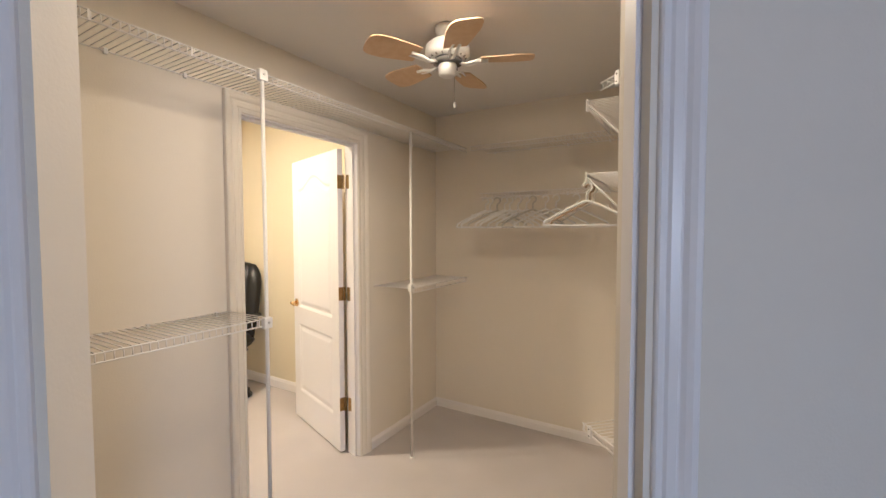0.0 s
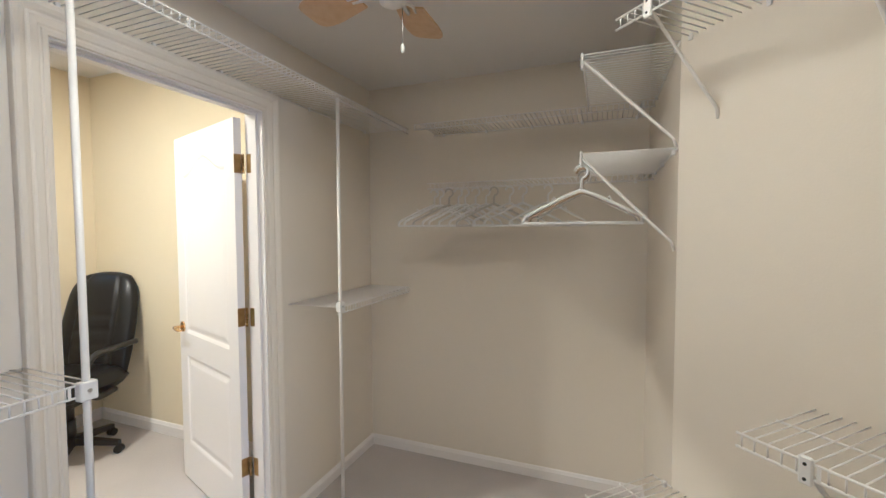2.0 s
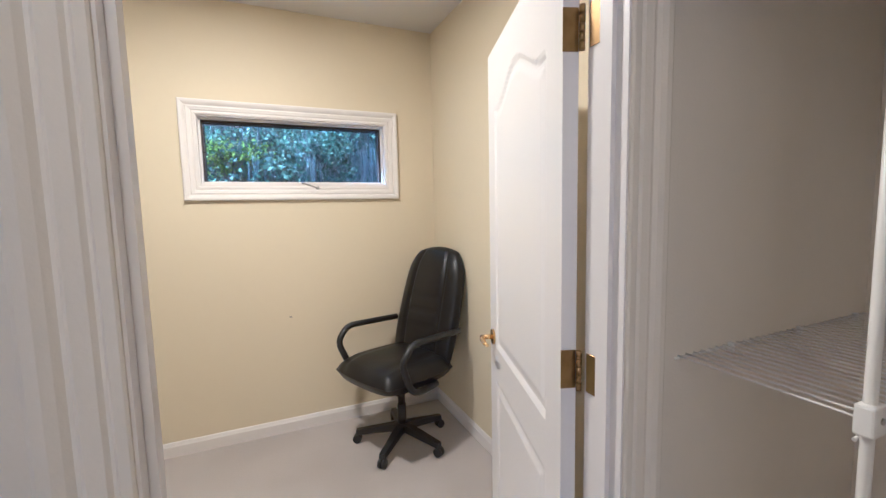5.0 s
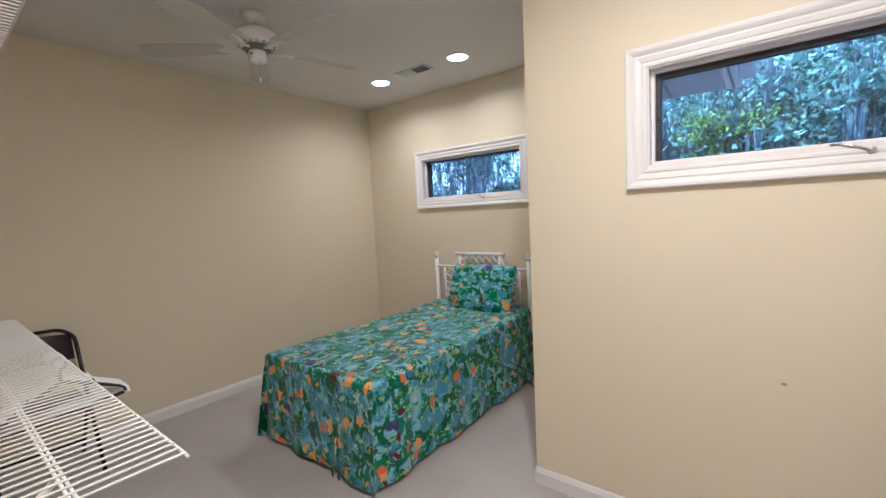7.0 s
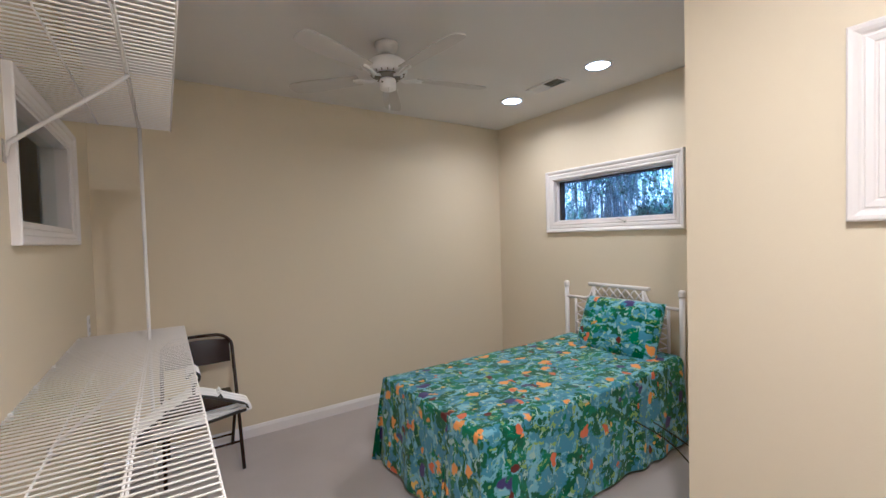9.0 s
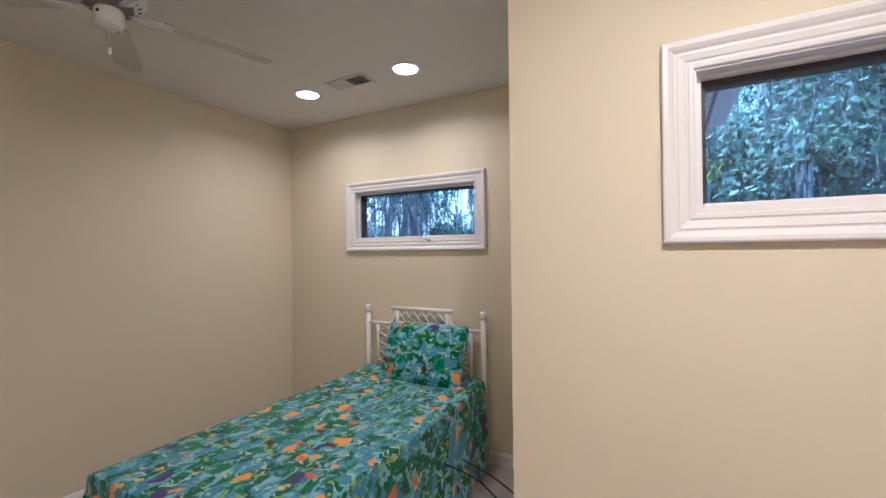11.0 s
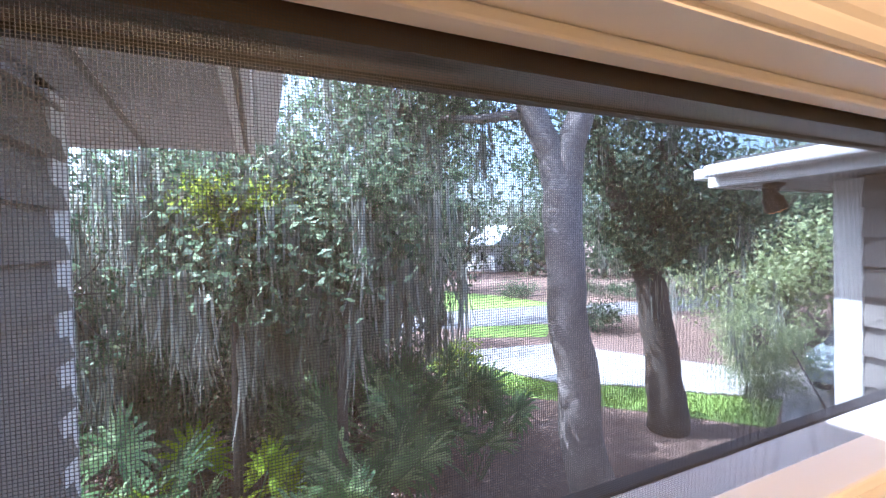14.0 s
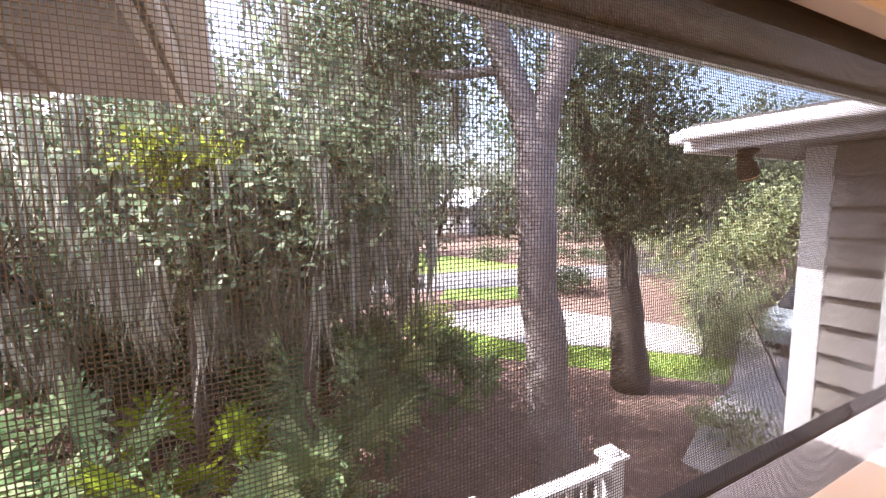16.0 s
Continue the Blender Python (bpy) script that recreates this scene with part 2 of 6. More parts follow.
def bedspread_material():
    """Printed cotton: leaf greens, pale blue sprays, orange and yellow birds, dark red and violet flowers."""
    m = bpy.data.materials.new("printed_floral_cotton")
    m.use_nodes = True
    nt = m.node_tree
    p = nt.nodes["Principled BSDF"]
    p.inputs["Roughness"].default_value, p.inputs["Specular IOR Level"].default_value = 0.75, 0.25
    p.inputs["Sheen Weight"].default_value = 0.2
    co = nt.nodes.new("ShaderNodeTexCoord")
    warp = nt.nodes.new("ShaderNodeTexNoise")
    warp.inputs["Scale"].default_value = 13
    nt.links.new(co.outputs["Object"], warp.inputs["Vector"])
    add = nt.nodes.new("ShaderNodeMixRGB")
    add.blend_type = "ADD"
    add.inputs[0].default_value = 0.11
    nt.links.new(co.outputs["Object"], add.inputs[1])
    nt.links.new(warp.outputs["Color"], add.inputs[2])

    def mask(kind, scale, lo, hi, seed, stretch=(1, 1, 1)):
        mp = nt.nodes.new("ShaderNodeMapping")
        mp.inputs["Location"].default_value = (seed, seed * 1.7, seed * 0.6)
        mp.inputs["Scale"].default_value = stretch
        mp.inputs["Rotation"].default_value = (seed, seed * 0.4, seed * 0.9)
        nt.links.new(add.outputs[0], mp.inputs["Vector"])
        if kind == "noise":
            t = nt.nodes.new("ShaderNodeTexNoise")
            t.inputs["Detail"].default_value = 3
        else:
            t = nt.nodes.new("ShaderNodeTexVoronoi")
            t.inputs["Randomness"].default_value = 1.0
        t.inputs["Scale"].default_value = scale
        nt.links.new(mp.outputs[0], t.inputs["Vector"])
        r = nt.nodes.new("ShaderNodeMapRange")
        r.inputs[1].default_value, r.inputs[2].default_value = lo, hi
        nt.links.new(t.outputs[0], r.inputs[0])
        return r.outputs[0]

    base = nt.nodes.new("ShaderNodeRGB")
    base.outputs[0].default_value = (0.010, 0.105, 0.045, 1)
    last = base.outputs[0]
    layers = [("noise", 7.5, 0.50, 0.56, 1.3, (1, 1, 1), (0.022, 0.185, 0.085)),
              ("noise", 8, 0.50, 0.545, 4.1, (1, 1.8, 1), (0.10, 0.27, 0.42)),
              ("noise", 13, 0.555, 0.60, 7.7, (1, 2.4, 1), (0.26, 0.50, 0.62)),
              ("noise", 16, 0.61, 0.64, 2.2, (2.0, 1, 1), (0.42, 0.58, 0.52)),
              ("noise", 18, 0.615, 0.63, 9.2, (1, 2, 2), (0.30, 0.45, 0.10)),
              ("voronoi", 5.6, 0.22, 0.19, 3.4, (1, 1.4, 1), (0.80, 0.36, 0.022)),
              ("voronoi", 5.0, 0.17, 0.145, 11.0, (1.3, 1, 1), (0.62, 0.155, 0.03)),
              ("voronoi", 6.2, 0.135, 0.115, 6.3, (1, 1, 1), (0.80, 0.52, 0.05)),
              ("voronoi", 4.2, 0.15, 0.12, 5.1, (1.4, 1, 1), (0.10, 0.012, 0.012)),
              ("voronoi", 3.8, 0.17, 0.13, 8.8, (1, 1.3, 1), (0.055, 0.04, 0.19))]
    for kind, scale, lo, hi, seed, stretch, col in layers:
        mk = mask(kind, scale, lo, hi, seed, stretch)
        mix = nt.nodes.new("ShaderNodeMix")
        mix.data_type = "RGBA"
        nt.links.new(mk, mix.inputs[0])
        nt.links.new(last, mix.inputs[6])
        mix.inputs[7].default_value = (*col, 1)
        last = mix.outputs[2]
    nt.links.new(last, p.inputs["Base Color"])
    weave = nt.nodes.new("ShaderNodeTexNoise")
    weave.inputs["Scale"].default_value = 25
    bp = nt.nodes.new("ShaderNodeBump")
    bp.inputs["Strength"].default_value, bp.inputs["Distance"].default_value = 0.5, 0.01
    nt.links.new(co.outputs["Object"], weave.inputs["Vector"])
    nt.links.new(weave.outputs[0], bp.inputs["Height"])
    nt.links.new(bp.outputs[0], p.inputs["Normal"])
    return m


FLORAL = bedspread_material()

# ---- structure ----
def wall(name, along, at0, at1, s0, s1, z0, z1, mat, openings=()):
    """A wall slab along x or y, from s0 to s1, between the faces at0 and at1, with openings (s, s, z, z) through it."""
    bm = bmesh.new()
    cuts = sorted({s0, s1, *[v for o in openings for v in o[:2]]})
    for a, b in zip(cuts, cuts[1:]):
        holes = sorted((o[2], o[3]) for o in openings if o[0] <= a and o[1] >= b)
        z = z0
        for lo, hi in holes + [(z1, z1)]:
            if lo > z:
                if along == "y":
                    box(bm, at0, at1, a, b, z, lo)
                else:
                    box(bm, a, b, at0, at1, z, lo)
            z = hi
    bmesh.ops.remove_doubles(bm, verts=bm.verts, dist=1e-5)
    ob = part(name, bm, mat)
    return tagged(ob, kind="structure")


XP0, XP1 = -2.00, -1.90          # partition between bedroom and closet
H, HC = 2.70, 2.46               # ceilings
Y_DOOR0, Y_DOOR1 = 1.332, 2.172  # doorway in the partition
W1 = (1.185, 2.335, 1.615, 2.045)    # window opening y, y, z, z
W2 = (-1.27, -0.12, 1.615, 2.045)
IW = (-1.36, -0.40, 1.605, 2.035)

tagged(wall("wall_partition", "y", XP0, (XP0 + XP1) / 2, -2.05, 3.32, 0, H, CREAM, [(Y_DOOR0, Y_DOOR1, 0, 2.085), IW]), "cream painted wall with a doorway and a high window", "wall")
tagged(wall("wall_partition_closet", "y", (XP0 + XP1) / 2, XP1, -2.05, 3.32, 0, H, OFFWHITE, [(Y_DOOR0, Y_DOOR1, 0, 2.085), IW]), "off-white painted closet wall with a doorway", "wall")
tagged(wall("wall_window_nook", "y", -4.24, -4.15, 0.63, 2.69, 0, H, CREAM, [W1]), "cream painted wall with a small high window", "wall")
tagged(wall("wall_nook_side", "x", 2.69, 2.81, -4.24, XP0, 0, H, CREAM), "cream painted wall beside the open door", "wall")
tagged(wall("wall_bay_return", "x", 0.63, 0.72, -5.63, -4.24, 0, H, CREAM), "cream painted return wall beside the bed", "wall")
tagged(wall("wall_window_bay", "y", -5.63, -5.54, -2.17, 0.72, 0, H, CREAM, [W2]), "cream painted wall with a small high window", "wall")
tagged(wall("wall_bed_side", "x", -2.17, -2.05, -5.54, XP1, 0, H, CREAM), "plain cream painted wall", "wall")
tagged(wall("wall_closet_back", "x", 3.122, 3.32, XP1, 0.0, 0, H, OFFWHITE), "off-white painted closet wall", "wall")
tagged(wall("wall_closet_right", "y", -0.165, -0.065, 2.16, 3.122, 0, H, OFFWHITE), "off-white painted closet wall", "wall")
tagged(wall("wall_closet_front", "x", -0.12, 0.0, XP1, -1.10, 0, H, OFFWHITE), "off-white painted closet wall", "wall")


def slant_wall(name, p, q, thick, z0, z1, mat, label):
    """A wall between two plan points, its body to the right of the way p to q."""
    p, q = Vector((*p, 0)), Vector((*q, 0))
    u = (q - p).normalized()
    n = Vector((u.y, -u.x, 0)) * thick
    bm = bmesh.new()
    prism(bm, [(v.x, v.y) for v in (p, p + n, q + n, q)], z0, z1)
    bmesh.ops.recalc_face_normals(bm, faces=bm.faces)
    return tagged(part(name, bm, mat), label, "wall", kind="structure")


# slanting walls at the entry
slant_wall("wall_closet_slant", (0.585, 1.41), (-0.165, 2.16), 0.10, 0, H, OFFWHITE, "off-white slanting closet wall with wire shelves")
ENTRY_L, ENTRY_R = Vector((-0.802, 0.353, 0)), Vector((-0.13, 0.921, 0))
EU = (ENTRY_R - ENTRY_L).normalized()
EN = Vector((EU.y, -EU.x, 0))     # towards the hall
for nm, a, b, lo in (("wall_entry_a", ENTRY_L - EU * 0.50, ENTRY_L, 0), ("wall_entry_b", ENTRY_R, ENTRY_R + EU * 0.95, 0), ("wall_entry_head", ENTRY_L, ENTRY_R, 2.06)):
    slant_wall(nm, a.xy, b.xy, 0.04, lo, H, OFFWHITE, "off-white slanting wall round the entry")
    slant_wall(nm + "_hall", (a + EN * 0.04).xy, (b + EN * 0.04).xy, 0.04, lo, H, OFFWHITE, "off-white slanting wall round the entry")

# hall behind the entry
# added wall that keeps hall light out of the room behind window_3
tagged(wall("wall_light_block", "y", -1.22, -1.12, -2.5, -0.12, 0, H, CREAM), "plain cream wall added to dim the room behind the window", "wall")
# unseen piece added to block sunlight leaking past the partition's end
tagged(wall("wall_leak_block", "y", XP0, XP1 - 0.003, -2.62, -2.172, 0, H, CREAM), "plain cream wall end added against a light leak", "wall")
tagged(wall("wall_hall_far", "x", -2.62, -2.5, XP1, 2.6, 0, H, OFFWHITE), "plain off-white hall wall", "wall")
tagged(wall("wall_hall_window", "y", 2.5, 2.6, -2.5, 2.6, 0, H, OFFWHITE, [(-1.5, -0.9, 1.2, 1.8)]), "off-white hall wall with a window", "wall")
tagged(wall("wall_hall_end", "x", 2.5, 2.6, -0.10, 2.5, 0, H, OFFWHITE), "plain off-white hall wall", "wall")


def plate(name, outline, z0, z1, mat, label, category):
    bm = bmesh.new()
    prism(bm, outline, z0, z1)
    return tagged(part(name, bm, mat), label, category, kind="structure")


plate("floor", [(-5.63, -2.17), (-1.96, -2.17), (-1.96, -2.62), (2.6, -2.62), (2.6, 3.32), (-2.1, 3.32), (-2.1, 2.81), (-4.24, 2.81), (-4.24, 0.72), (-5.63, 0.72)], -0.25, 0.0, CARPET, "grey-beige cut-pile carpet floor", "floor")
CEILING_OUT = [(-5.63, -2.17), (XP0 + 0.065, -2.17), (XP0 + 0.065, 2.81), (-4.24, 2.81), (-4.24, 0.72), (-5.63, 0.72)]
plate("ceiling_bedroom", CEILING_OUT, H, H + 0.15, CEILING, "white painted bedroom ceiling", "ceiling")
plate("ceiling_closet", [(XP1, 0.0), (-1.1, 0.0), (0.53, 1.42), (-0.165, 2.16), (-0.165, 3.122), (XP1, 3.122)], HC, HC + 0.05, CEILING, "white painted closet ceiling", "ceiling")
plate("ceiling_hall", [(XP0 + 0.075, -2.62), (2.6, -2.62), (2.6, 3.32), (XP0 + 0.075, 3.32)], H, H + 0.15, CEILING, "white painted hall ceiling", "ceiling")


def baseboard(name, p, q, h=0.09, t=0.014):
    """A skirting board along a wall; its face lies to the left of the way p to q."""
    p, q = Vector((*p, 0)), Vector((*q, 0))
    u = (q - p).normalized()
    n = Vector((-u.y, u.x, 0))
    prof = [(0, 0), (t, 0), (t, h * 0.72), (t * 0.75, h * 0.8), (t * 0.45, h * 0.93), (0.002, h), (0, h)]
    bm = bmesh.new()
    ends = []
    for s in (p, q):
        ends.append([bm.verts.new(s + n * d + Vector((0, 0, z))) for d, z in prof])
    k = len(prof)
    for i in range(k):
        bm.faces.new((ends[0][i], ends[1][i], ends[1][(i + 1) % k], ends[0][(i + 1) % k]))
    bm.faces.new(ends[0])
    bm.faces.new(ends[1][::-1])
    bmesh.ops.recalc_face_normals(bm, faces=bm.faces)
    return tagged(part(name, bm, TRIM), "white painted skirting board", "baseboard", kind="structure")


for nm, p, q in (("baseboard_nook_window", (-4.15, 2.69), (-4.15, 0.63)), ("baseboard_nook_side", (XP0, 2.69), (-4.136, 2.69)),
                 ("baseboard_return", (-4.15, 0.63), (-5.54, 0.63)), ("baseboard_bay", (-5.54, 0.616), (-5.54, -2.05)),
                 ("baseboard_bed_side", (-5.526, -2.05), (XP0, -2.05)), ("baseboard_partition_a", (XP0, -2.036), (XP0, Y_DOOR0 - 0.076)),
                 ("baseboard_closet_left", (XP1, Y_DOOR0 - 0.076), (XP1, 0.0)), ("baseboard_closet_left_b", (XP1, 3.122), (XP1, Y_DOOR1 + 0.076)),
                 ("baseboard_closet_back", (-0.165, 3.122), (XP1 + 0.014, 3.122)), ("baseboard_closet_right", (-0.165, 2.16), (-0.165, 3.108)),
                 ("baseboard_closet_slant", (0.585, 1.41), (-0.165, 2.16))):
    baseboard(nm, p, q, 0.07 if "closet" in nm else 0.09)


# ---- doorway in the partition ----
def casing_profile(w):
    """Depth across a moulded casing, from its inner to its outer edge."""
    return [(0.0, 0.0), (0.0, 0.008), (0.003, 0.011), (w * 0.16, 0.012), (w * 0.20, 0.0085), (w * 0.24, 0.0085), (w * 0.30, 0.013), (w * 0.50, 0.0165), (w * 0.55, 0.0135), (w * 0.60, 0.0135), (w * 0.68, 0.020), (w * 0.80, 0.0255), (w * 0.93, 0.0265), (w * 0.985, 0.024), (w, 0.020), (w, 0.0)]


def moulding(bm, path, w, u, up, out, closed=False):
    """Sweeps a casing round a path given in (along, up) plane coordinates, mitred. u, up, out: plane vectors; offsets go outward of the path."""
    prof = casing_profile(w)
    n = len(path)
    rings = []
    for k in range(n):
        p = Vector(path[k])
        a = Vector(path[(k - 1) % n]) if closed or k else None
        b = Vector(path[(k + 1) % n]) if closed or k < n - 1 else None
        d1 = (p - a).normalized() if a is not None else (b - p).normalized()
        d2 = (b - p).normalized() if b is not None else d1
        n1, n2 = Vector((d1.y, -d1.x)), Vector((d2.y, -d2.x))
        m = (n1 + n2).normalized()
        m = m / max(0.2, m.dot(n1))
        rings.append([bm.verts.new(u[0] + u[1] * (p.x + m.x * s) + up * (p.y + m.y * s) + out * d) for s, d in prof])
    for k in range(n if closed else n - 1):
        a, b = rings[k], rings[(k + 1) % n]
        for i in range(len(prof) - 1):
            bm.faces.new((a[i], a[i + 1], b[i + 1], b[i]))
    if not closed:
        bm.faces.new(rings[0])
        bm.faces.new(rings[-1][::-1])
    bmesh.ops.recalc_face_normals(bm, faces=bm.faces)


UP = Vector((0, 0, 1))
door_trim = tagged(new("door_frame_1"), "white painted door frame with moulded casing", "door frame", kind="structure")
for x, out, wide, mat in ((XP1, Vector((1, 0, 0)), 0.09, OFFWHITE), (XP0, Vector((-1, 0, 0)), 0.065, TRIM)):
    bm = bmesh.new()
    moulding(bm, [(Y_DOOR0 + 0.014, 0.0), (Y_DOOR0 + 0.014, 2.072), (Y_DOOR1 - 0.014, 2.072), (Y_DOOR1 - 0.014, 0.0)][::-1], wide, (Vector((x, 0, 0)), Vector((0, 1, 0))), UP, out)
    part("casing", bm, mat, door_trim)
for y, s in ((Y_DOOR0, 1), (Y_DOOR1, -1)):
    part("jamb", box_bm(XP0 - 0.002, XP1 + 0.002, y, y + s * 0.018, 0, 2.085), TRIM, door_trim)
    part("door_stop", box_bm(XP0 + 0.04, XP0 + 0.072, y + s * 0.018, y + s * 0.030, 0, 2.067), TRIM, door_trim)
part("head_jamb", box_bm(XP0 - 0.002, XP1 + 0.002, Y_DOOR0 + 0.018, Y_DOOR1 - 0.018, 2.067, 2.085), TRIM, door_trim)
part("door_stop", box_bm(XP0 + 0.04, XP0 + 0.072, Y_DOOR0 + 0.030, Y_DOOR1 - 0.030, 2.055, 2.067), TRIM, door_trim)

entry_trim = tagged(new("door_frame_2"), "white painted entry door frame with casing", "door frame", kind="structure")
for out, off in ((EN, 0.08), (-EN, 0.0)):
    bm = bmesh.new()
    w = (ENTRY_R - ENTRY_L).length
    path = [(0.005, 0.0), (0.005, 2.03), (w - 0.005, 2.03), (w - 0.005, 0.0)]
    moulding(bm, path[::-1], 0.07, (ENTRY_L + EN * off, EU), UP, out)
    part("casing", bm, TRIM, entry_trim)


def slab(p, q, thick, z0, z1):
    u = (q - p).normalized()
    n = Vector((u.y, -u.x, 0)) * thick
    bm = bmesh.new()
    prism(bm, [(v.x, v.y) for v in (p, p + n, q + n, q)], z0, z1)
    bmesh.ops.recalc_face_normals(bm, faces=bm.faces)
    return bm


for a in (ENTRY_L, ENTRY_R - EU * 0.018):
    part("jamb", slab(a - EN * 0.002, a + EU * 0.018 - EN * 0.002, 0.084, 0, 2.06), OFFWHITE, entry_trim)
part("head_jamb", slab(ENTRY_L - EN * 0.002, ENTRY_R - EN * 0.002, 0.084, 2.04, 2.06), TRIM, entry_trim)
part("door_stop", slab(ENTRY_R - EU * 0.03 + EN * 0.030, ENTRY_R - EU * 0.018 + EN * 0.030, 0.030, 0, 2.04), TRIM, entry_trim)


# ---- bedroom door, standing open ----
def panel_door(width, height, thick):
    """A two-panel moulded door with an arched upper panel; hinge edge at x = 0, face in the xz plane."""
    d = thing("bedroom_door", "white two-panel door with arched upper panel, standing open", "door")
    nx, nz = 96, 200
    m = 0.105

    def relief(x, z):
        """Depth of the panel groove, from the nearest edge of either panel."""
        best = 0.0
        for z0, z1, arch in ((0.23, 0.76, False), (0.90, 1.90, True)):
            top = z1
            if arch:
                t = abs(x - width / 2) / (width / 2 - m)
                top = z1 - 0.085 + 0.085 * (0.5 + 0.5 * math.cos(math.pi * min(1, t * 1.15)))
            e = min(x - m, width - m - x, z - z0, top - z)
            if e > 0:
                if e < 0.012:
                    best = -0.007 * e / 0.012
                elif e < 0.024:
                    best = -0.007
                elif e < 0.05:
                    best = -0.007 + 0.005 * (e - 0.024) / 0.026
                else:
                    best = -0.002
        return best

    verts, faces = [], []
    for s in (0, 1):
        for j in range(nz + 1):
            for i in range(nx + 1):
                x, z = width * i / nx, height * j / nz
                r = relief(x, z)
                verts.append((x, (thick + r) if s else -r, z))
    row = nx + 1
    off = row * (nz + 1)
    for j in range(nz):
        for i in range(nx):
            a = j * row + i
            faces.append((a, a + 1, a + 1 + row, a + row))
            faces.append((off + a, off + a + row, off + a + 1 + row, off + a + 1))
    for j in range(nz):
        a, b = j * row, j * row + nx
        faces.append((a, a + row, off + a + row, off + a))
        faces.append((b, off + b, off + b + row, b + row))
    for i in range(nx):
        a, b = i, nz * row + i
        faces.append((a, off + a, off + a + 1, a + 1))
        faces.append((b, b + 1, off + b + 1, off + b))
    mesh_part("leaf", verts, faces, DOORPAINT, d)
    for sgn, y in ((-1, 0.0), (1, thick)):
        bm = bmesh.new()
        rod(bm, (width - 0.06, y, 0.925), (width - 0.06, y + sgn * 0.008, 0.925), 0.031, sides=20)
        rod(bm, (width - 0.06, y, 0.925), (width - 0.06, y + sgn * 0.045, 0.925), 0.010, sides=12)
        rose = part("handle", bm, BRASS, d, "polished brass lever handle")
        bm = bmesh.new()
        tube(bm, [(width - 0.06, y + sgn * 0.047, 0.925), (width - 0.085, y + sgn * 0.052, 0.926), (width - 0.12, y + sgn * 0.050, 0.918), (width - 0.155, y + sgn * 0.047, 0.922)], 0.009, 10, radii=[0.011, 0.010, 0.008, 0.007])
        part("lever", bm, BRASS, rose)
    return d


DOOR_ANGLE = 161.5
door = panel_door(0.785, 2.035, 0.035)
door.matrix_world = pose(-2.026, 2.148, 0.012, 0, 0, DOOR_ANGLE)
for z in (0.335, 1.085, 1.83):
    hinge = thing("door_hinge", "aged brass butt hinge on the door jamb", "hinge", "door hinges")
    part("leaf_plate", box_bm(XP0 + 0.002, XP0 + 0.038, 2.1515, 2.1538, z - 0.045, z + 0.045, 0.001, 1), OLDBRASS, hinge)
    bm = bmesh.new()
    for k in range(5):
        rod(bm, (XP0 - 0.014, 2.146, z - 0.046 + 0.0186 * k), (XP0 - 0.014, 2.146, z - 0.0285 + 0.0186 * k), 0.0065, sides=12)
    part("knuckle", bm, OLDBRASS, hinge)
    edge = part("edge_plate", box_bm(-0.0018, 0.0006, 0.001, 0.036, -0.045, 0.045, 0.0006, 1), OLDBRASS, hinge)
    edge.matrix_world = pose(-2.026, 2.148, z, 0, 0, DOOR_ANGLE)


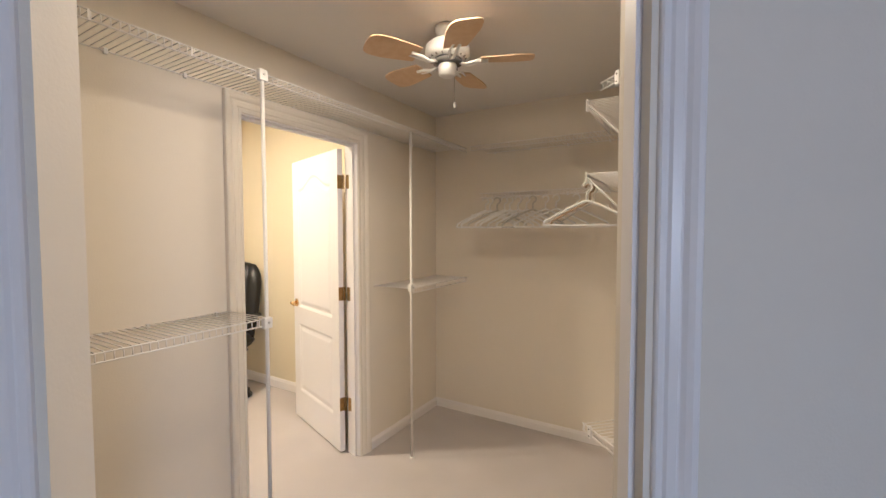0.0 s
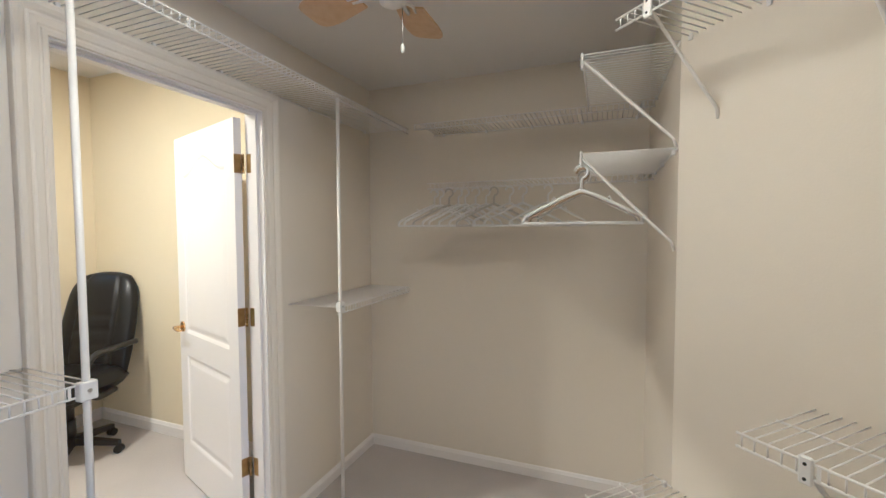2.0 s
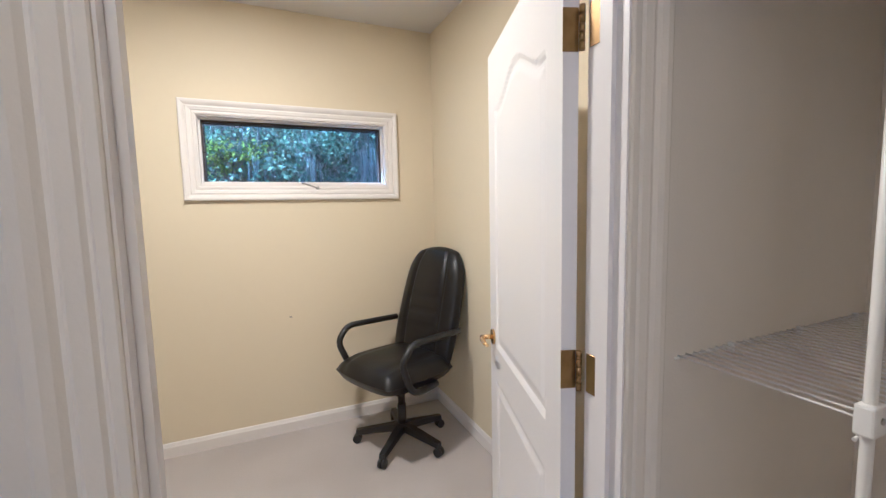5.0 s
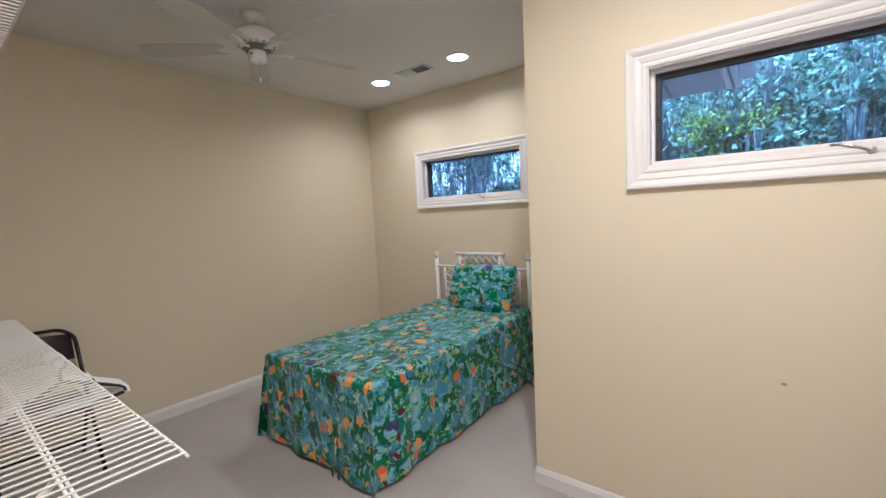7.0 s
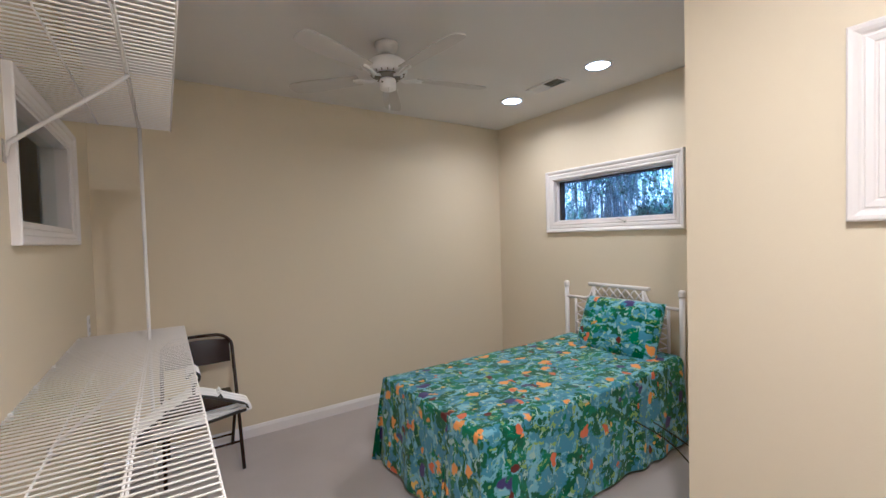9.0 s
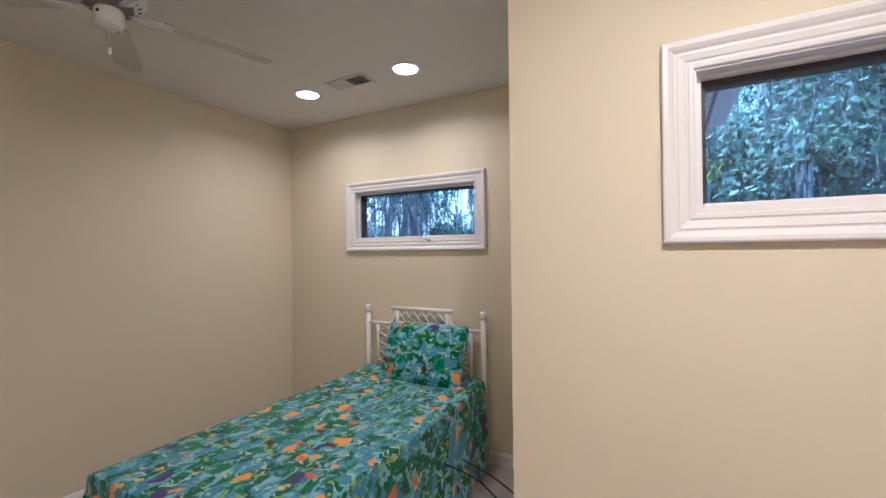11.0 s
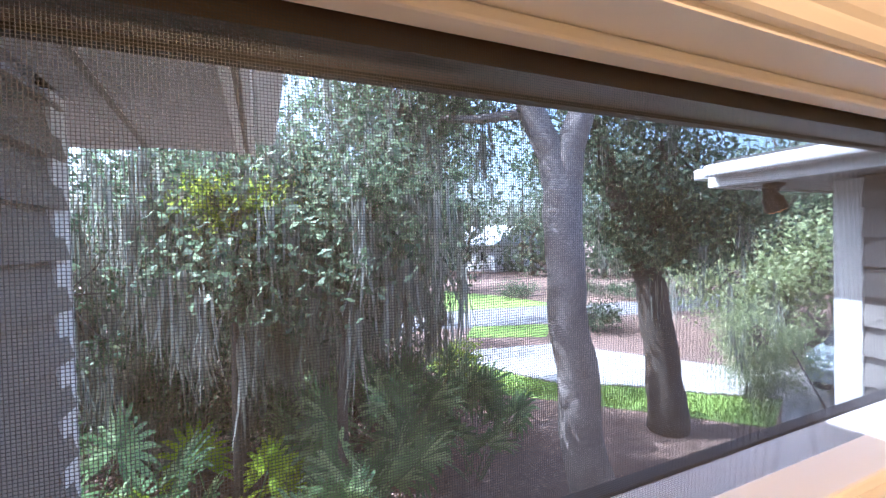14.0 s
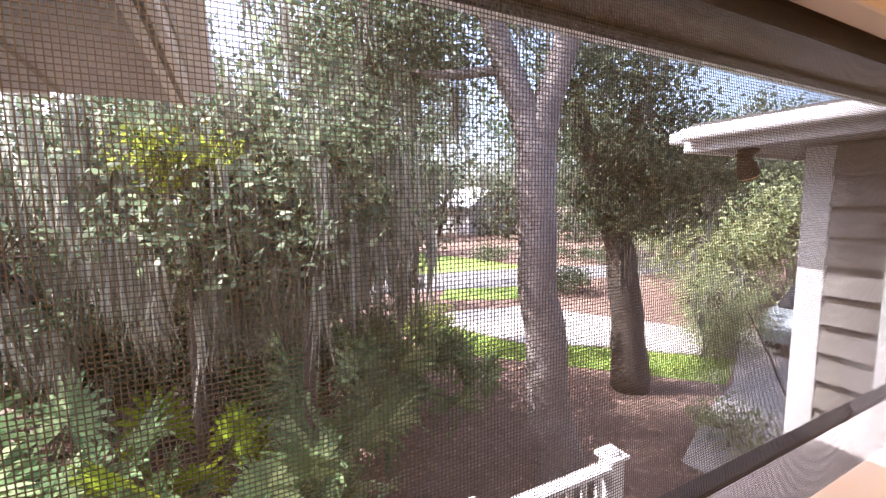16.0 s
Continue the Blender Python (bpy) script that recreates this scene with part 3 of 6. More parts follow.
# ---- windows ----
def small_window(name, x_face, w, label, group, mesh_screen=True):
    """A high awning window in a wall whose room face is at x_face; the outside lies towards -x."""
    y0, y1, z0, z1 = w
    ob = tagged(new(name), label, "window", group, "structure")
    u, out = (Vector((x_face, 0, 0)), Vector((0, 1, 0))), Vector((1, 0, 0))
    bm = bmesh.new()
    moulding(bm, [(y0 + 0.006, z0 + 0.006), (y0 + 0.006, z1 - 0.006), (y1 - 0.006, z1 - 0.006), (y1 - 0.006, z0 + 0.006)][::-1], 0.084, u, UP, out, closed=True)
    part("casing", bm, TRIM, ob)
    d0, d1 = x_face - 0.132, x_face + 0.001
    for a in ((y0, y0 + 0.012, z0, z1), (y1 - 0.012, y1, z0, z1)):
        part("jamb_liner", box_bm(d0, d1, *a), TRIM, ob)
    part("head_liner", box_bm(d0, d1, y0 + 0.012, y1 - 0.012, z1 - 0.012, z1), TRIM, ob)
    sill = part("window_sill", box_bm(d0, d1, y0 + 0.012, y1 - 0.012, z0, z0 + 0.022), TRIM, ob)
    # inner stop round the screen
    sx0, sx1 = x_face - 0.062, x_face - 0.040
    for a in ((y0 + 0.012, y0 + 0.026, z0 + 0.022, z1 - 0.012), (y1 - 0.026, y1 - 0.012, z0 + 0.022, z1 - 0.012)):
        part("stop", box_bm(sx0, sx1, *a, bevel=0.003), TRIM, ob)
    part("stop", box_bm(sx0, sx1, y0 + 0.026, y1 - 0.026, z1 - 0.024, z1 - 0.012, bevel=0.003), TRIM, ob)
    part("stop", box_bm(x_face - 0.107, sx1 + 0.02, y0 + 0.026, y1 - 0.026, z0 + 0.022, z0 + 0.036, bevel=0.003), TRIM, ob)
    # bronze inner sash behind the screen, edged with black gasket
    fx0, fx1 = x_face - 0.122, x_face - 0.068
    ay0, ay1, az0, az1 = y0 + 0.014, y1 - 0.014, z0 + 0.024, z1 - 0.014
    g = 0.022
    screen = part("inner_sash_frame", box_bm(fx0, fx1, ay0, ay0 + g, az0, az1), DARKFRAME, ob, "dark bronze sash frame behind the screen")
    part("inner_sash_rail", box_bm(fx0, fx1, ay1 - g, ay1, az0, az1), DARKFRAME, screen)
    part("inner_sash_rail", box_bm(fx0, fx1, ay0 + g, ay1 - g, az1 - g, az1), DARKFRAME, screen)
    part("inner_sash_rail", box_bm(fx0, fx0 + 0.014, ay0 + g, ay1 - g, az0, az0 + 0.014), GASKET, screen)
    for a in ((ay0 + g, ay0 + g + 0.004, az0 + 0.012, az1 - g), (ay1 - g - 0.004, ay1 - g, az0 + 0.012, az1 - g), (ay0 + g, ay1 - g, az1 - g - 0.004, az1 - g)):
        part("spline", box_bm(fx0 + 0.002, fx1 - 0.040, *a), GASKET, screen)
    for y, s in ((ay0 + 0.004, 1), (ay1 - 0.004, -1)):
        part("screen_clip", box_bm(fx1, fx1 + 0.006, y, y + s * 0.022, (z0 + z1) / 2 - 0.003, (z0 + z1) / 2 + 0.003, 0.001, 1), GASKET, screen)
    return ob


WINDOW_LABEL = "small high awning window with white moulded casing and insect screen"
window_1 = small_window("window_1", -4.15, W1, WINDOW_LABEL, "high windows")
window_2 = small_window("window_2", -5.54, W2, WINDOW_LABEL, "high windows")
PITCH, WIRE = 0.0018, 0.00015


def screen_cloth(parent, x, y0, y1, z0, z1, name="screen_cloth"):
    """Woven insect screen: square wires both ways, joined."""
    verts, faces = [], []

    def bar(a, b, across, r):
        i = len(verts)
        for p in (a, b):
            for s, d in ((-1, -1), (1, -1), (1, 1), (-1, 1)):
                verts.append((p[0] + d * r, p[1] + (s * r if across else 0), p[2] + (0 if across else s * r)))
        for k in range(4):
            faces.append((i + k, i + (k + 1) % 4, i + 4 + (k + 1) % 4, i + 4 + k))

    for k in range(1, int((y1 - y0) / PITCH)):
        y = y0 + k * PITCH
        bar((x, y, z0), (x, y, z1), True, WIRE)
    for k in range(1, int((z1 - z0) / PITCH)):
        z = z0 + k * PITCH
        bar((x - 2 * WIRE, y0, z), (x - 2 * WIRE, y1, z), False, WIRE)
    ob = mesh_part(name, verts, faces, SCREENWIRE, parent, "charcoal woven insect screen")
    return tagged(ob, kind="stuff")


SCREENWIRE = material("charcoal_screen_wire", (0.055, 0.055, 0.06), 0.5, 0.0)


def window_fittings(ob, x_face, w, crank_y):
    crank_y += 0.055
    y0, y1, z0, z1 = w
    sx = x_face - 0.065
    screen_cloth(ob, sx, y0 + 0.026, y1 - 0.026, z0 + 0.036, z1 - 0.024)
    # outer sash with the pane
    gx0, gx1 = x_face - 0.178, x_face - 0.150
    a0, a1, b0, b1 = y0 - 0.15, y1 + 0.15, z0 - 0.085, z1 + 0.035
    for name, args in (("sash_stile", (a0, a0 + 0.03, b0, b1)), ("sash_stile", (a1 - 0.03, a1, b0, b1)),
                       ("sash_rail", (a0 + 0.03, a1 - 0.03, b1 - 0.050, b1)), ("sash_rail", (a0 + 0.03, a1 - 0.03, b0, b0 + 0.03))):
        part(name, box_bm(gx0, gx1, *args), SASH, ob)
    pane = part("pane", box_bm(gx0 + 0.012, gx0 + 0.016, a0 + 0.028, a1 - 0.028, b0 + 0.028, b1 - 0.048), GLASS, ob, "clear window pane")
    pane.visible_shadow = False
    # crank handle on the lower rail
    z = z0 + 0.010
    cx = x_face - 0.024
    bm = box_bm(cx - 0.022, cx + 0.010, crank_y - 0.045, crank_y + 0.03, z - 0.010, z + 0.004, 0.004)
    rod(bm, (cx - 0.004, crank_y, z), (cx + 0.014, crank_y, z + 0.016), 0.012, 0.009, sides=12)
    crank = part("crank", bm, STEEL, ob, "metal crank handle")
    bm = bmesh.new()
    tube(bm, [(cx + 0.012, crank_y, z + 0.016), (cx + 0.024, crank_y + 0.012, z + 0.017), (cx + 0.034, crank_y + 0.05, z + 0.004), (cx + 0.036, crank_y + 0.086, z - 0.012)], 0.005, 8)
    rod(bm, (cx + 0.036, crank_y + 0.083, z - 0.018), (cx + 0.040, crank_y + 0.100, z - 0.006), 0.010, 0.008, sides=10)
    part("crank_arm", bm, STEEL, crank)


SASH = material("white_sash", (0.78, 0.80, 0.83), 0.4, stain=0.1)
window_fittings(window_1, -4.15, W1, 1.715)
window_fittings(window_2, -5.54, W2, -0.66)

# window through the partition, above the wire shelf
window_3 = tagged(new("window_3"), "small interior window with plain white casing, dark behind", "window", kind="structure")
iy0, iy1, iz0, iz1 = IW
for side, x, out in (("a", XP0, Vector((-1, 0, 0))), ("b", XP1, Vector((1, 0, 0)))):
    bm = bmesh.new()
    moulding(bm, [(iy0, iz0), (iy0, iz1), (iy1, iz1), (iy1, iz0)][::-1], 0.07, (Vector((x, 0, 0)), Vector((0, 1, 0))), UP, out, closed=True)
    part("casing", bm, TRIM, window_3)
for a in ((iy0, iy0 + 0.012, iz0, iz1), (iy1 - 0.012, iy1, iz0, iz1), (iy0 + 0.012, iy1 - 0.012, iz0, iz0 + 0.012), (iy0 + 0.012, iy1 - 0.012, iz1 - 0.012, iz1)):
    part("liner", box_bm(XP0 - 0.001, XP1 + 0.001, *a), TRIM, window_3)
ipane = part("pane", box_bm(-1.952, -1.948, iy0 + 0.01, iy1 - 0.01, iz0 + 0.01, iz1 - 0.01), GLASS, window_3)
ipane.visible_shadow = False

# ---- wire shelves ----
def basis(origin, along, out):
    """A pose with x along a wall, y out of it, z up."""
    a, o = Vector(along).normalized(), Vector(out).normalized()
    m = Matrix((a, o, a.cross(o))).transposed().to_4x4()
    m.translation = Vector(origin)
    return m


WIRE_MESHES = {}


def wire_shelf(label, origin, along, out, length, depth, lip=0.032, rods=(), braces=(), step=0.0254, brace_drop=0.31):
    """A coated wire shelf: cross wires with a turned-down lip, long rods, wall clips and slanting braces."""
    s = thing("wire_shelf", label, "shelf", "wire shelves", basis(origin, along, out))
    key = (depth, lip)
    if key not in WIRE_MESHES:
        bm = bmesh.new()
        pts = [(0, 0, 0), (0, depth - 0.004, 0)] + ([(0, depth, -0.004), (0, depth, -lip)] if lip else [(0, depth, 0)])
        tube(bm, pts, 0.0021 if lip else 0.0027, 5)
        WIRE_MESHES[key] = part("wire", bm, VINYL, s)
        first = WIRE_MESHES[key]
        first.location = (0.006, 0, 0)
        begin = 1
    else:
        begin = 0
    for k in range(begin, int((length - 0.006) / step) + 1):
        w = new("wire", WIRE_MESHES[key].data)
        w.parent = s
        w.location = (0.006 + k * step, 0, 0)
    for y, z, r in ((0.002, -0.004, 0.003), (depth, -0.002 if lip else -0.004, 0.003), *(((depth, -lip, 0.0032),) if lip else ()), *((d, -0.0045, 0.003) for d in rods)):
        bm = bmesh.new()
        rod(bm, (0, y, z), (length, y, z), r, sides=8)
        part("long_rod", bm, VINYL, s)
    if lip:
        for k in range(int(length / 0.30) + 1):
            x = min(length - 0.004, 0.05 + k * 0.30)
            part("lip_tie", box_bm(x - 0.003, x + 0.003, depth + 0.001, depth + 0.004, -lip - 0.002, 0.0), VINYL, s)
    for k in range(int(length / 0.28) + 1):
        x = min(length - 0.02, 0.06 + k * 0.28)
        part("wall_clip", box_bm(x - 0.007, x + 0.007, 0.0, 0.012, -0.016, 0.006, 0.002, 1), PLASTIC, s)
    for x in braces:
        bm = bmesh.new()
        tube(bm, [(x, depth + 0.004, -0.012), (x, depth - 0.012, -0.028), (x, 0.012, -brace_drop), (x, 0.004, -brace_drop - 0.03)], 0.0055, 6)
        b = part("brace", bm, VINYL, s, "white diagonal shelf brace")
        part("brace_clip", box_bm(x - 0.012, x + 0.012, depth - 0.002, depth + 0.008, -lip - 0.014, 0.010, 0.003, 1), PLASTIC, b)
        bm = bmesh.new()
        for z in (-0.004, -lip - 0.002):
            rod(bm, (x, depth + 0.008, z), (x, depth + 0.0095, z), 0.0035, sides=8)
        part("screw", bm, BLACK, b)
    return s


SHELF = "white wire closet shelf"
wire_shelf(SHELF + " above the doorway", (XP1, 3.112, 2.172), (0, -1, 0), (1, 0, 0), 2.985, 0.30)
wire_shelf(SHELF + " beside the doorway", (XP1, 1.262, 1.128), (0, -1, 0), (1, 0, 0), 1.15, 0.30)
wire_shelf(SHELF + " in the corner", (XP1, 3.112, 1.128), (0, -1, 0), (1, 0, 0), 0.805, 0.30)
wire_shelf(SHELF + " at the top of the back wall", (-0.170, 3.122, 2.118), (-1, 0, 0), (0, -1, 0), 1.25, 0.30)
wire_shelf(SHELF + " with hangers on its rail", (-0.170, 3.122, 1.775), (-1, 0, 0), (0, -1, 0), 1.17, 0.30)
wire_shelf(SHELF + ", a short top one", (-0.165, 2.17, 2.118), (0, 1, 0), (-1, 0, 0), 0.63, 0.30, braces=(0.02,))
wire_shelf(SHELF + ", a short middle one", (-0.165, 2.17, 1.775), (0, 1, 0), (-1, 0, 0), 0.62, 0.30, braces=(0.02,))
D = 0.70710678
wire_shelf(SHELF + " high on the slanting wall", (0.457, 1.548, 2.115), (-D, D, 0), (-D, -D, 0), 0.86, 0.30, braces=(0.36, 0.75), brace_drop=0.25)
wire_shelf(SHELF + " on the slanting wall", (0.457, 1.548, 1.06), (-D, D, 0), (-D, -D, 0), 0.50, 0.30, rods=(0.15,), braces=(0.37,))
wire_shelf(SHELF + ", low on the slanting wall", (0.457, 1.548, 0.64), (-D, D, 0), (-D, -D, 0), 0.96, 0.30, rods=(0.15,), braces=(0.90,))


def shelf_pole(x, y, top, hubs, label):
    """A thin upright pole from the floor with clips where shelves meet it."""
    p = thing("shelf_pole", label, "pole", "shelf poles")
    bm = bmesh.new()
    rod(bm, (x, y, 0.0), (x, y, top), 0.0085, sides=12)
    part("pole", bm, VINYL, p)
    bm = bmesh.new()
    lathe(bm, [(0.016, 0.0), (0.016, 0.006), (0.010, 0.012)], 14, (x, y, 0))
    part("foot", bm, PLASTIC, p)
    for z in hubs:
        h = part("clip", box_bm(x - 0.012, x + 0.014, y - 0.020, y + 0.020, z - 0.026, z + 0.022, 0.004), PLASTIC, p)
        bm = bmesh.new()
        rod(bm, (x + 0.014, y, z), (x + 0.0165, y, z), 0.005, sides=10)
        part("screw", bm, STEEL, h)
    return p


shelf_pole(-1.592, 1.245, 2.185, (2.160, 1.112), "white shelf support pole beside the doorway")
shelf_pole(-1.588, 2.315, 2.140, (1.135,), "thin white shelf support pole near the back wall")


# ---- clothes hangers ----
def hanger_mesh(tubular):
    """A moulded coat hanger, hook at the origin, in the xz plane."""
    bm = bmesh.new()
    r = 0.0062 if tubular else 0.0032
    arm = [(-0.205, 0, -0.205), (-0.20, 0, -0.183), (-0.06, 0, -0.112), (0, 0, -0.088), (0.06, 0, -0.112), (0.20, 0, -0.183), (0.205, 0, -0.205)]
    loop = arc(arm + [(0.205, 0, -0.207), (-0.205, 0, -0.207), (-0.205, 0, -0.205)], 0.012, 3)[:-1]
    tube(bm, loop, r, 8, closed=True)
    hook = [(0, 0, -0.088), (0, 0, -0.055)] + [(0.022 * math.cos(t) - 0.0, 0, -0.022 + 0.022 * math.sin(t)) for t in (math.radians(a) for a in range(-80, 200, 28))]
    tube(bm, hook, r * 0.85, 8)
    for s in (-1, 1):
        tube(bm, [(s * 0.085, 0, -0.124), (s * 0.095, 0, -0.112), (s * 0.105, 0, -0.134)], r * 0.6, 6)
    return bm


HANGERS = []


def hanger(x, y, z, turn, tubular=True, mat=None, sway=0.0, group="hangers on the shelf rail", label="white plastic clothes hanger on a shelf rail"):
    if not HANGERS:
        HANGERS.extend([part("hanger_data", hanger_mesh(True), PLASTIC).data, part("hanger_data", hanger_mesh(False), STEEL).data])
        for o in [o for o in scene.objects if o.name.startswith("hanger_data")]:
            bpy.data.objects.remove(o)
    me = HANGERS[0 if tubular else 1]
    if mat is not None:
        me = me.copy()
        me.materials[0] = mat
    ob = new("clothes_hanger", me)
    ob.matrix_world = pose(x, y, z, sway, 0, turn)
    return tagged(ob, label, "hanger", group)


GREYPLASTIC = material("grey_plastic", (0.55, 0.53, 0.49), 0.35)
for k, (x, tn) in enumerate(((-1.335, 24), (-1.30, 30), (-1.245, 20), (-1.19, 33), (-1.15, 26), (-1.09, 18), (-1.03, 30), (-0.985, 24), (-0.90, 34), (-0.83, 22), (-0.70, 28))):
    hanger(x + 0.04, 2.82, 1.738, tn, mat=GREYPLASTIC if k in (2, 7) else None)
hanger(-0.467, 2.20, 1.738, 6)
hanger(-0.467, 2.27, 1.738, -8, mat=material("tan_plastic", (0.40, 0.31, 0.20), 0.4))
hanger(-0.467, 2.36, 1.738, -22, False, label="thin wire clothes hanger on a shelf rail")


# ---- ceiling fans ----
def ceiling_fan(label, at, turn, span, blade_w, drop, blade_mat, scale=1.0):
    """A hugger ceiling fan with five blades, brackets, switch cup and pull chain."""
    f = thing("ceiling_fan", label, "ceiling fan", at=pose(*at, 0, 0, turn))
    s = scale
    bm = bmesh.new()
    lathe(bm, [(0.055 * s, 0.0), (0.062 * s, -0.004), (0.060 * s, -0.03 * s), (0.040 * s, -0.055 * s), (0.020 * s, -0.062 * s)], 28)
    part("canopy", bm, PLASTIC, f)
    bm = bmesh.new()
    rod(bm, (0, 0, -0.05 * s), (0, 0, -drop + 0.10 * s), 0.013, sides=14)
    part("downrod", bm, BLACK, f)
    z = -drop
    bm = bmesh.new()
    lathe(bm, [(0.03 * s, z + 0.105 * s), (0.085 * s, z + 0.095 * s), (0.108 * s, z + 0.075 * s), (0.112 * s, z + 0.035 * s), (0.100 * s, z + 0.02 * s), (0.080 * s, z + 0.012 * s)], 36)
    part("motor_housing", bm, PLASTIC, f)
    for k in range(18):
        a = 2 * math.pi * k / 18
        # a dark block painted as the shade in one slot
        vent = part("vent_slot_shade", box_bm(-0.004 * s, 0.004 * s, -0.003, 0.003, -0.007 * s, 0.007 * s), VENTDARK, f)
        vent.matrix_local = pose(0.0905 * s * math.cos(a), 0.0905 * s * math.sin(a), z + 0.017 * s, 0, 35, math.degrees(a))
    bm = bmesh.new()
    lathe(bm, [(0.070 * s, z + 0.012 * s), (0.072 * s, z - 0.006 * s), (0.03 * s, z - 0.012 * s)], 28)
    part("flywheel", bm, VENTDARK, f)
    bm = bmesh.new()
    lathe(bm, [(0.042 * s, z - 0.010 * s), (0.046 * s, z - 0.02 * s), (0.044 * s, z - 0.062 * s), (0.030 * s, z - 0.070 * s), (0.006 * s, z - 0.074 * s)], 28)
    cup = part("switch_cup", bm, PLASTIC, f)
    bm = bmesh.new()
    rod(bm, (0.044 * s, 0, z - 0.035 * s), (0.049 * s, 0, z - 0.035 * s), 0.006, sides=8)
    part("switch", bm, BLACK, cup)
    bm = bmesh.new()
    rod(bm, (0.03, 0.03, z - 0.06 * s), (0.03, 0.03, z - 0.175), 0.0014, sides=5)
    ch = part("pull_chain", bm, STEEL, f)
    bm = bmesh.new()
    lathe(bm, [(0.002, z - 0.174), (0.006, z - 0.182), (0.006, z - 0.20), (0.002, z - 0.205)], 10, (0.03, 0.03, 0))
    part("pull_knob", bm, PLASTIC, ch)
    blade = None
    for k in range(5):
        m = pose(0, 0, z - 0.002, 0, 0, 72 * k)
        bm = bmesh.new()
        tube(bm, [(0.06 * s, 0, 0.0), (0.10 * s, 0.006, -0.012), (0.15 * s, 0.012, 0.0), (0.20 * s, 0.014, 0.004)], 0.008 * s, 8)
        tube(bm, [(0.06 * s, 0, 0.0), (0.10 * s, -0.010, -0.010), (0.15 * s, -0.018, 0.0), (0.20 * s, -0.014, 0.004)], 0.006 * s, 8)
        ir = part("blade_iron", bm, PLASTIC, f)
        ir.matrix_local = m
        outline = arc([(0.165 * s, -blade_w * 0.36), (span * 0.8, -blade_w * 0.5), (span, -blade_w * 0.42), (span, blade_w * 0.42), (span * 0.8, blade_w * 0.5), (0.165 * s, blade_w * 0.36)], 0.05, 5)
        bm = bmesh.new()
        prism(bm, [(v[0], v[1]) for v in (tuple(p) if len(p) == 2 else (p.x, p.y) for p in outline)], -0.003, 0.003)
        bl = part("blade", bm, blade_mat, f)
        bl.matrix_local = m @ pose(0, 0, 0.008, 11, 0, 0)
    return f


WHITEBLADE = material("white_blade", (0.56, 0.54, 0.51), 0.45, stain=0.15)
ceiling_fan("small white closet ceiling fan with light wood blades", (-1.03, 1.83, HC), 24, 0.40, 0.150, 0.165, BLADEWOOD, 0.95)
ceiling_fan("white five-blade ceiling fan with pull chain", (-3.55, -0.80, H), 24, 0.66, 0.13, 0.205, WHITEBLADE, 1.1)

# ---- bedroom shelves ----
BS = "long white wire shelf on cream wall"
wire_shelf("long low wire shelf on cream wall, hangers on its edge", (XP0, -1.38, 1.048), (0, 1, 0), (-1, 0, 0), 2.13, 0.468, lip=0, rods=(0.15, 0.305, 0.313), step=0.0278, braces=())
wire_shelf("long high wire shelf on cream wall", (XP0, -1.11, 2.115), (0, 1, 0), (-1, 0, 0), 1.88, 0.440, lip=0, rods=(0.15, 0.305, 0.313), step=0.0278, braces=())
for z, ys in ((1.048, (0.60, -0.62)), (2.115, (-0.30,))):
    for y in ys:
        b = thing("shelf_brace", "white diagonal metal shelf brace", "bracket", "shelf braces")
        bm = bmesh.new()
        tube(bm, [(XP0 - 0.312, y, z - 0.01), (XP0 - 0.295, y, z - 0.028), (XP0 - 0.012, y, z - 0.27), (XP0 - 0.005, y, z - 0.31)], 0.007, 6)
        part("bar", bm, VINYL, b)
        part("foot_plate", box_bm(XP0, XP0 - 0.005, y - 0.012, y + 0.012, z - 0.33, z - 0.26, 0.001, 1), STEEL, b)
bp = thing("shelf_pole", "white upright pole at the end of the wire shelves", "pole", "shelf poles")
bm = bmesh.new()
rod(bm, (XP0 - 0.31, -1.10, 0.0), (XP0 - 0.31, -1.10, 2.108), 0.0085, sides=12)
part("pole", bm, VINYL, bp)
for k in range(9):
    hanger(XP0 - 0.463, -0.47 + 0.014 * k, 1.034, 180 + (k % 3 - 1) * 4 + 14, mat=None if k != 8 else BLACK, sway=0, group="hangers on the bedroom shelf",
           label="white plastic clothes hanger bunched on the shelf edge" if k != 8 else "black plastic clothes hanger on the shelf edge")
outlet = thing("wall_outlet", "ivory outlet plate on the cream wall", "outlet")
part("plate", box_bm(XP0, XP0 - 0.006, -1.75, -1.67, 1.0, 1.12, 0.002, 1), PLASTIC, outlet)
for z in (1.035, 1.085):
    part("socket", box_bm(XP0 - 0.006, XP0 - 0.009, -1.725, -1.695, z - 0.013, z + 0.013, 0.001, 1), GREYPLASTIC, outlet)


